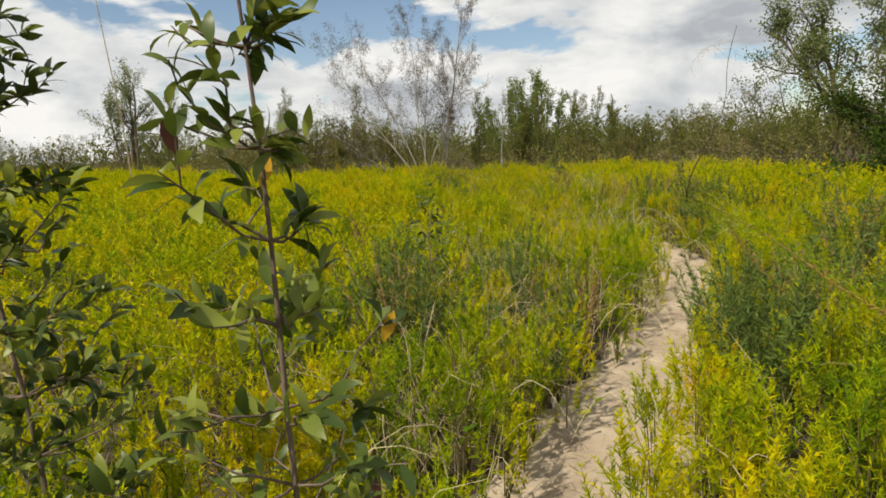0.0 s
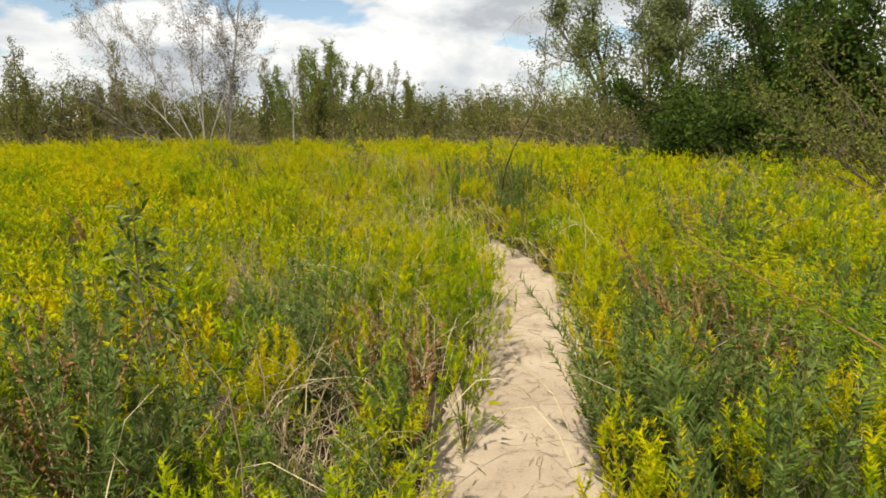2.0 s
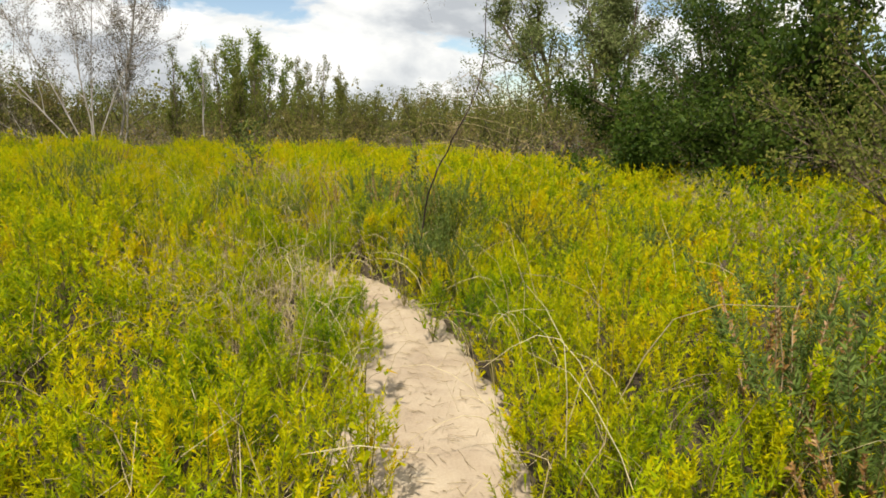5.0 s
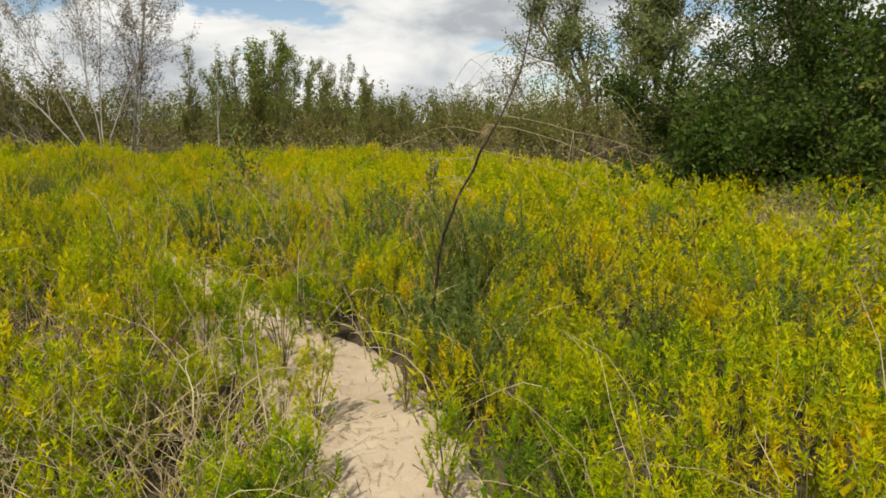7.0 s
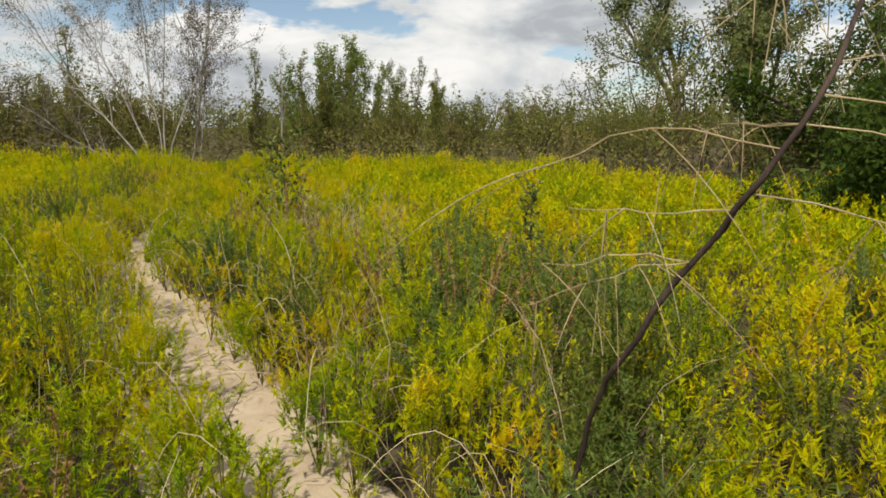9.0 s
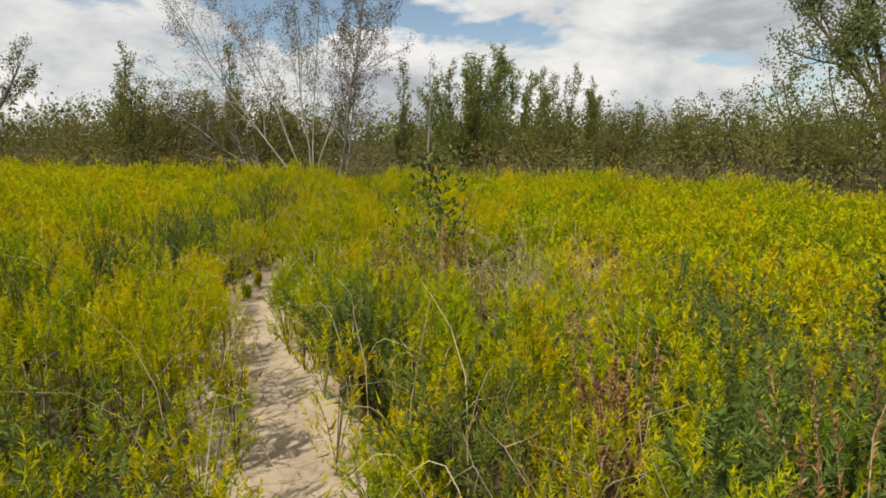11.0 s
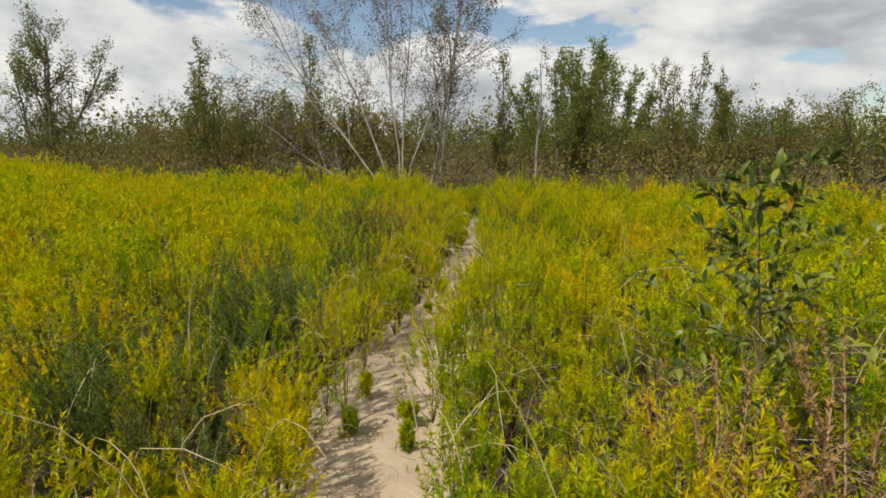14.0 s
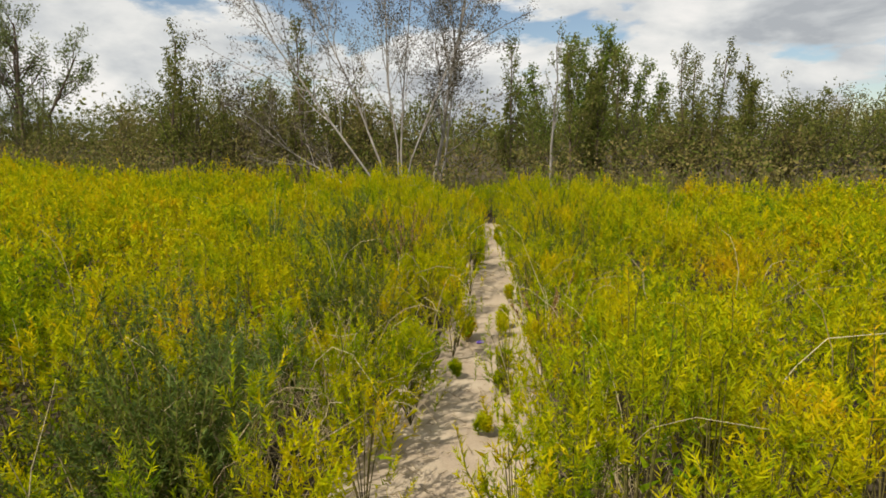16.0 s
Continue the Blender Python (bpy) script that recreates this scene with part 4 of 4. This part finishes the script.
def tree(name, label, category, seed, stems, cfg, leaf, per, leaf_mtl, bark, group="", puff=0.1, narrow=0.45, single=True, slim=1.0):
    """stems: (x, y, way, length, radius). Leaves sit along the last two levels of twigs."""
    global rng
    rng = r = np.random.default_rng(seed)
    out = [[] for _ in range(cfg["levels"])]
    for x, y, way, length, radius in stems:
        grow(r, (x, y, -0.1), way, length, radius, 0, cfg, out)
    ob = new(name)
    tagged(ob, label, category, group)
    for pts, rad in out[0]:
        v, f = tubes(pts[None], rad[None], 7)
        mesh_object("trunk", [(v, f, bark)], ob)
    chunks = []
    for level in range(1, cfg["levels"]):
        if level == 1 and single:
            for p, q in out[1]:
                v, f = tubes(p[None], q[None], 5)
                mesh_object("branch", [(v, f, bark)], ob)
        elif out[level]:
            take = [0, 2, 5] if level + 1 == cfg["levels"] else [0, 2, 3, 5]
            step = 3 if level > 1 and not single else 1
            v, f = tubes(np.array([p[take] for p, _ in out[level][::step]]), np.array([q[take] for _, q in out[level][::step]]) * (slim if level > 1 else 1.0), 3)
            chunks.append((v, f, bark))
    if chunks:
        tagged(mesh_object("brushwood", chunks, ob), kind="stuff")
    twigs = np.array([p for p, _ in out[-1]])
    if per:
        i = np.repeat(np.arange(len(twigs)), per)
        t = 0.15 + 0.85 * r.random(len(i))
        s = np.clip((t * 5).astype(int), 0, 4)
        base = twigs[i, s] + (twigs[i, s + 1] - twigs[i, s]) * (t * 5 - s)[:, None] + r.normal(size=(len(i), 3)) * puff
        base[:, 2] = np.maximum(base[:, 2], 0.05)
        way = unit(r.normal(size=base.shape) + np.array([0, 0, 0.1]))
        ln = leaf * r.uniform(0.6, 1.25, len(i))
        v, f = diamonds(base, way, ln, ln * narrow)
        mesh_object("crown", [(v, f, leaf_mtl)], ob)
    return ob


UP = (0, 0, 1)
OPEN = dict(levels=4, wander=0.10, rise=(0.02, 0.06, 0.04, 0.02), count=(9, 6, 5), bare=(0.25, 0.2, 0.15), angle=0.62, short=0.42)
FULL = dict(levels=4, wander=0.14, rise=(0.0, 0.04, 0.0, 0.0), count=(10, 6, 5), bare=(0.12, 0.15, 0.15), angle=0.8, short=0.45)
WAND = dict(levels=3, wander=0.06, rise=(0.06, 0.2, 0.1), count=(16, 4), bare=(0.12, 0.2), angle=0.6, short=0.26)
BUSH = dict(levels=3, wander=0.16, rise=(0.04, 0.06, 0.02), count=(8, 5), bare=(0.15, 0.15), angle=0.65, short=0.45)

# the pale, nearly leafless tree: a fan of stems and one upright stem beside it
stand(tree("silver_tree", "pale multi-stemmed tree, nearly bare, leaning fan of branches", "tree", 201,
           [(0, 0, (-0.62, 0, 0.8), 7.6, 0.027), (0.1, 0.1, (-0.40, 0.1, 0.9), 7.6, 0.028), (0.15, -0.1, (-0.22, -0.1, 1), 7.0, 0.024), (0.2, 0.1, (-0.05, 0.15, 1), 6.6, 0.023), (-0.1, 0, (-0.95, 0, 0.35), 4.4, 0.02), (0.2, -0.1, (0.10, 0.0, 1), 5.6, 0.021)],
           dict(OPEN, count=(14, 8, 6), short=0.36), 0.058, 6, GREYLEAF, PALE, puff=0.07), -0.95, 27.4)
stand(tree("silver_tree", "upright pale tree with thin bare branches", "tree", 202,
           [(0, 0, (0.02, 0, 1), 7.6, 0.045), (0.12, 0.1, (0.10, 0.1, 1), 5.5, 0.03)],
           dict(OPEN, count=(16, 8, 6), short=0.32, bare=(0.2, 0.2, 0.15)), 0.058, 6, GREYLEAF, PALE, puff=0.07), -0.25, 28.6)
stand(tree("slender_tree", "thin forked young tree with pale trunk", "tree", 203, [(0, 0, (-0.08, 0, 1), 3.6, 0.035)],
           dict(WAND, bare=(0.38, 0.2), count=(8, 4)), 0.07, 8, OLIVE, PALE, puff=0.05), 2.75, 28.2)
# the full green tree in the middle of the treeline
stand(tree("green_tree", "bushy bright green tree of upright shoots in the treeline", "tree", 204,
           [(x, d, (0.16 * x, 0.05 * d, 1), 6.1 - 0.95 * abs(x) + 0.3 * d, 0.05) for x, d in
            ((0.0, 0.0), (0.45, 0.3), (-0.5, 0.2), (0.95, -0.2), (-1.0, -0.1), (1.5, 0.2), (-1.5, 0.1), (0.2, -0.6), (-0.3, -0.5), (2.1, 0.1), (-2.0, 0.2))],
           dict(WAND, count=(18, 5), short=0.25, angle=0.6, bare=(0.1, 0.15)), 0.15, 20, GREEN, BARK, puff=0.12), 6.1, 43.5)
# slender leafy young trees
poplar = [tree("slender_tree", "slender upright young tree with sparse leaves", "tree", 210 + k, [(0, 0, (0.03, 0, 1), (4.6, 4.0, 3.4)[k], 0.04), (0.25, 0.1, (0.15, 0, 1), 3.0, 0.025)], WAND, 0.09, 24, OLIVE, BARK,
               "slender young trees", puff=0.06, single=False) for k in range(3)]
sow(poplar, [(7.2, 33.2), (8.2, 33.0), (9.4, 33.6), (7.8, 34.2), (3.6, 31.5), (4.4, 32.2), (1.8, 31.0), (5.2, 33.5), (-5.2, 30.5), (-4.2, 31.0), (-8, 31)], 221, 0.8, 1.1)
# the two tall airy trees beyond, and one to the other side
stand(tree("tall_tree", "tall airy grey-green tree above the thicket", "tree", 231,
           [(0, 0, (-0.03, 0, 1), 8.4, 0.2), (0.6, 0, (0.25, 0, 1), 8.0, 0.16), (0.2, 0.3, (0.05, 0.2, 1), 8.8, 0.16)], dict(OPEN, angle=0.7, short=0.4, count=(9, 6, 5), bare=(0.4, 0.2, 0.15)), 0.2, 15, GREYGREEN, BARK, puff=0.24), 22.2, 34.0)
stand(tree("tall_tree", "tall airy tree with open crown behind the thicket", "tree", 232,
           [(0, 0, (0.1, 0, 1), 8.6, 0.2), (0.5, 0.2, (0.3, 0, 1), 8.4, 0.16), (-0.4, 0, (-0.15, 0, 1), 8.0, 0.14)], dict(OPEN, angle=0.7, short=0.42, bare=(0.35, 0.2, 0.15)), 0.2, 15, GREYGREEN, BARK, puff=0.24), 25.0, 33.8)
stand(tree("tall_tree", "tall open tree rising behind the dark thicket tree", "tree", 234,
           [(0, 0, (0.1, 0, 1), 8.0, 0.2), (0.5, 0.2, (0.3, 0, 1), 7.6, 0.16), (-0.4, 0, (-0.25, 0, 1), 7.8, 0.14)], dict(OPEN, angle=0.7, short=0.42, bare=(0.3, 0.2, 0.15)), 0.2, 13, GREYGREEN, BARK, puff=0.24), 28.5, 28.0)
stand(tree("grey_tree", "airy grey-green tree at the far edge of the field", "tree", 233,
           [(0, 0, (-0.2, 0, 1), 5.8, 0.1), (0.3, 0, (0.1, 0, 1), 6.2, 0.1), (0.8, 0, (0.35, 0, 1), 5.4, 0.08), (-0.5, 0, (-0.45, 0, 1), 5.2, 0.07)], OPEN, 0.13, 9, GREYGREEN, BARK, puff=0.15), -20.5, 40.5)
# the broad dark tree beside the field
stand(tree("dark_tree", "broad dark green tree with dense crown down to the weeds", "tree", 241,
           [(0.8 * math.cos(a), 0.8 * math.sin(a), (s * math.cos(a), s * math.sin(a), 1), ln, 0.1) for a, s, ln in
            ((0.2, 0.9, 4.7), (1.3, 0.5, 4.9), (2.4, 0.9, 3.9), (3.2, 1.2, 3.7), (4.2, 0.8, 4.1), (5.2, 0.9, 4.6), (0.9, 0.35, 4.9), (3.8, 2.2, 3.9), (2.8, 2.4, 3.7), (4.9, 2.0, 3.8))],
           dict(FULL, count=(10, 6, 5), short=0.46), 0.12, 20, DARK, THICKBARK, puff=0.2), 14.0, 14.6, tall=0.92)
stand(tree("dark_tree", "dark green tree at the meadow's shady side", "tree", 242,
           [(0.6 * math.cos(a), 0.6 * math.sin(a), (s * math.cos(a), s * math.sin(a), 1), 4.6, 0.1) for a, s in ((0.5, 0.8), (1.9, 0.6), (3.1, 1.1), (4.4, 0.9), (5.6, 0.9))],
           dict(FULL, count=(10, 6, 5)), 0.15, 14, DARK, THICKBARK, puff=0.2), 16.6, 12.0, tall=1.25)
# bare grey shrub with a few leaves, in front of the dark tree
stand(tree("bare_shrub", "sprawling bare grey shrub with few small leaves", "shrub", 243,
           [(0.2 * math.cos(a), 0.2 * math.sin(a), (s * math.cos(a), s * math.sin(a), 1), ln * 1.2, 0.02) for a, s, ln in
            ((2.6, 1.6, 2.3), (3.0, 0.9, 2.4), (3.5, 2.2, 2.2), (4.2, 1.3, 2.2), (0.4, 1.0, 2.4), (1.4, 0.8, 2.5), (2.0, 1.2, 2.2), (5.2, 1.4, 2.1), (2.9, 3.0, 1.9), (3.3, 0.3, 2.6))],
           dict(BUSH, levels=4, count=(10, 6, 3), bare=(0.15, 0.15, 0.2), angle=0.5, wander=0.1), 0.055, 7, OLIVE, BARK, puff=0.05), 9.5, 7.1)

# thicket round the field
thick = [tree("thicket_shrub", ("olive green thicket shrub", "brownish dry thicket shrub", "olive green bushy thicket shrub", "dull half-bare thicket shrub")[k] + " at the edge of the field", "shrub", 250 + k,
              [(0.35 * math.cos(a), 0.35 * math.sin(a), (0.45 * math.cos(a), 0.45 * math.sin(a), 1), (2.7, 2.4, 3.0, 2.6)[k], 0.03) for a in (0.3, 1.6, 2.7, 3.9, 5.1)],
              BUSH, 0.088, (14, 14, 15, 10)[k], (OLIVE, DRYOLIVE, OLIVE, OLIVE)[k], THICKBARK, "thicket round the field", puff=0.085, single=False, slim=0.7) for k in range(4)]


def thicket():
    """Rows of shrubs that follow the field's edge and close the view."""
    r = np.random.default_rng(261)
    spots = []
    for line, n, depth, tall in ((((-40, 36), (-22, 38), (-10, 33.5), (-3, 31.5)), 38, 5.0, 1.0), (((-3, 32), (3, 32.5), (9, 32.0)), 13, 3.0, 0.85), (((8, 31), (13, 27.5), (17, 22.5), (19, 17)), 34, 4.5, 0.86),
                                 (((-30, 52), (0, 48), (14, 46), (30, 42)), 24, 8.0, 1.2), (((16, 30), (24, 26), (30, 20)), 16, 8.0, 1.35), (((17, 15), (19, 10), (17, 5)), 9, 3.0, 1.3)):
        p = smooth_line(np.array(line, float), 200)
        for q in range(n):
            a = p[int((q + r.random()) / n * 199)]
            spots.append((float(a[0] + r.normal() * 0.8), float(a[1] + r.random() * depth), float(r.uniform(0.7, 1.2)) * tall))
    for k, (x, y, s) in enumerate(spots):
        if k < 4:
            stand(thick[k], x, y)
        else:
            place(thick[int(r.integers(0, 4))], x, y, float(r.uniform(0, 360)), s)


thicket()


def reeds():
    """Tall dry brown grass between the weeds and the thicket."""
    r = np.random.default_rng(271)
    n = 30000
    x = r.uniform(-16, 19, n)
    y = field_edge(x) + r.normal(size=n) * 1.5 + 1.8
    keep = (r.random(n) < np.where(x > 3, 1.0, 0.3))
    x, y = x[keep], y[keep]
    base = np.stack([x, y, ground_height(x, y) - 0.02], 1)
    way = unit(r.normal(size=base.shape) * 0.22 + np.array([0, 0, 1]))
    v, f = blades(base, way, r.uniform(0.3, 0.9, len(x)), r.uniform(0.012, 0.03, len(x)))
    half = len(f) // 2
    return tagged(mesh_object("tall_dry_grass", [(v[:half * 3], f[:half], DRYOLIVE), (v[half * 3:], f[half:] - half * 3, OLIVE)]), "tall dry brown grass at the foot of the thicket", "dry grass", kind="stuff")


reeds()


def undergrowth():
    """Low leafy tangle that closes the foot of the thicket."""
    r = np.random.default_rng(273)
    n = 64000
    x = r.uniform(-34, 22, n)
    y = field_edge(x) + 1.0 + r.random(n) * np.where(x > 8, 5.0, 7.5)
    lump = value_noise(x, y, 1.1, 35)
    top = (0.5 + 1.5 * lump) * np.clip((y - field_edge(x)) / 3.0, 0.35, 1.0)
    base = np.stack([x, y, ground_height(x, y) + top * r.random(n) ** 0.7], 1)
    keep = lump > 0.22
    base = base[keep]
    ln = r.uniform(0.06, 0.12, len(base))
    v, f = diamonds(base, unit(r.normal(size=base.shape) + np.array([0, 0, 0.3])), ln, ln * 0.5)
    cut = len(f) // 2
    return tagged(mesh_object("undergrowth", [(v[:cut * 4], f[:cut], DRYOLIVE), (v[cut * 4:], f[cut:] - cut * 4, OLIVE)]), "brown-olive leafy undergrowth at the foot of the thicket", "undergrowth", kind="stuff")


undergrowth()


def far_woods():
    """The low woods on the horizon."""
    r = np.random.default_rng(281)
    n = 260
    ang = np.radians(r.uniform(-75, 75, n))
    dist = r.uniform(62, 120, n)
    cx, cy = dist * np.sin(ang), dist * np.cos(ang)
    h = r.uniform(2.0, 4.2, n) * (1 + 0.5 * value_noise(cx, cy, 14, 33))
    per = 160
    i = np.repeat(np.arange(n), per)
    p = r.normal(size=(len(i), 3)) * 0.42
    base = np.stack([cx[i] + p[:, 0] * 4.5, cy[i] + p[:, 1] * 4.0, np.maximum(h[i] * (0.55 + 0.5 * p[:, 2]), 0.1)], 1)
    ln = r.uniform(0.22, 0.5, len(i))
    v, f = diamonds(base, unit(r.normal(size=base.shape)), ln, ln * 0.6)
    return tagged(mesh_object("far_woods", [(v, f, OLIVE)]), "low olive woods along the horizon", "woods", kind="stuff")


far_woods()
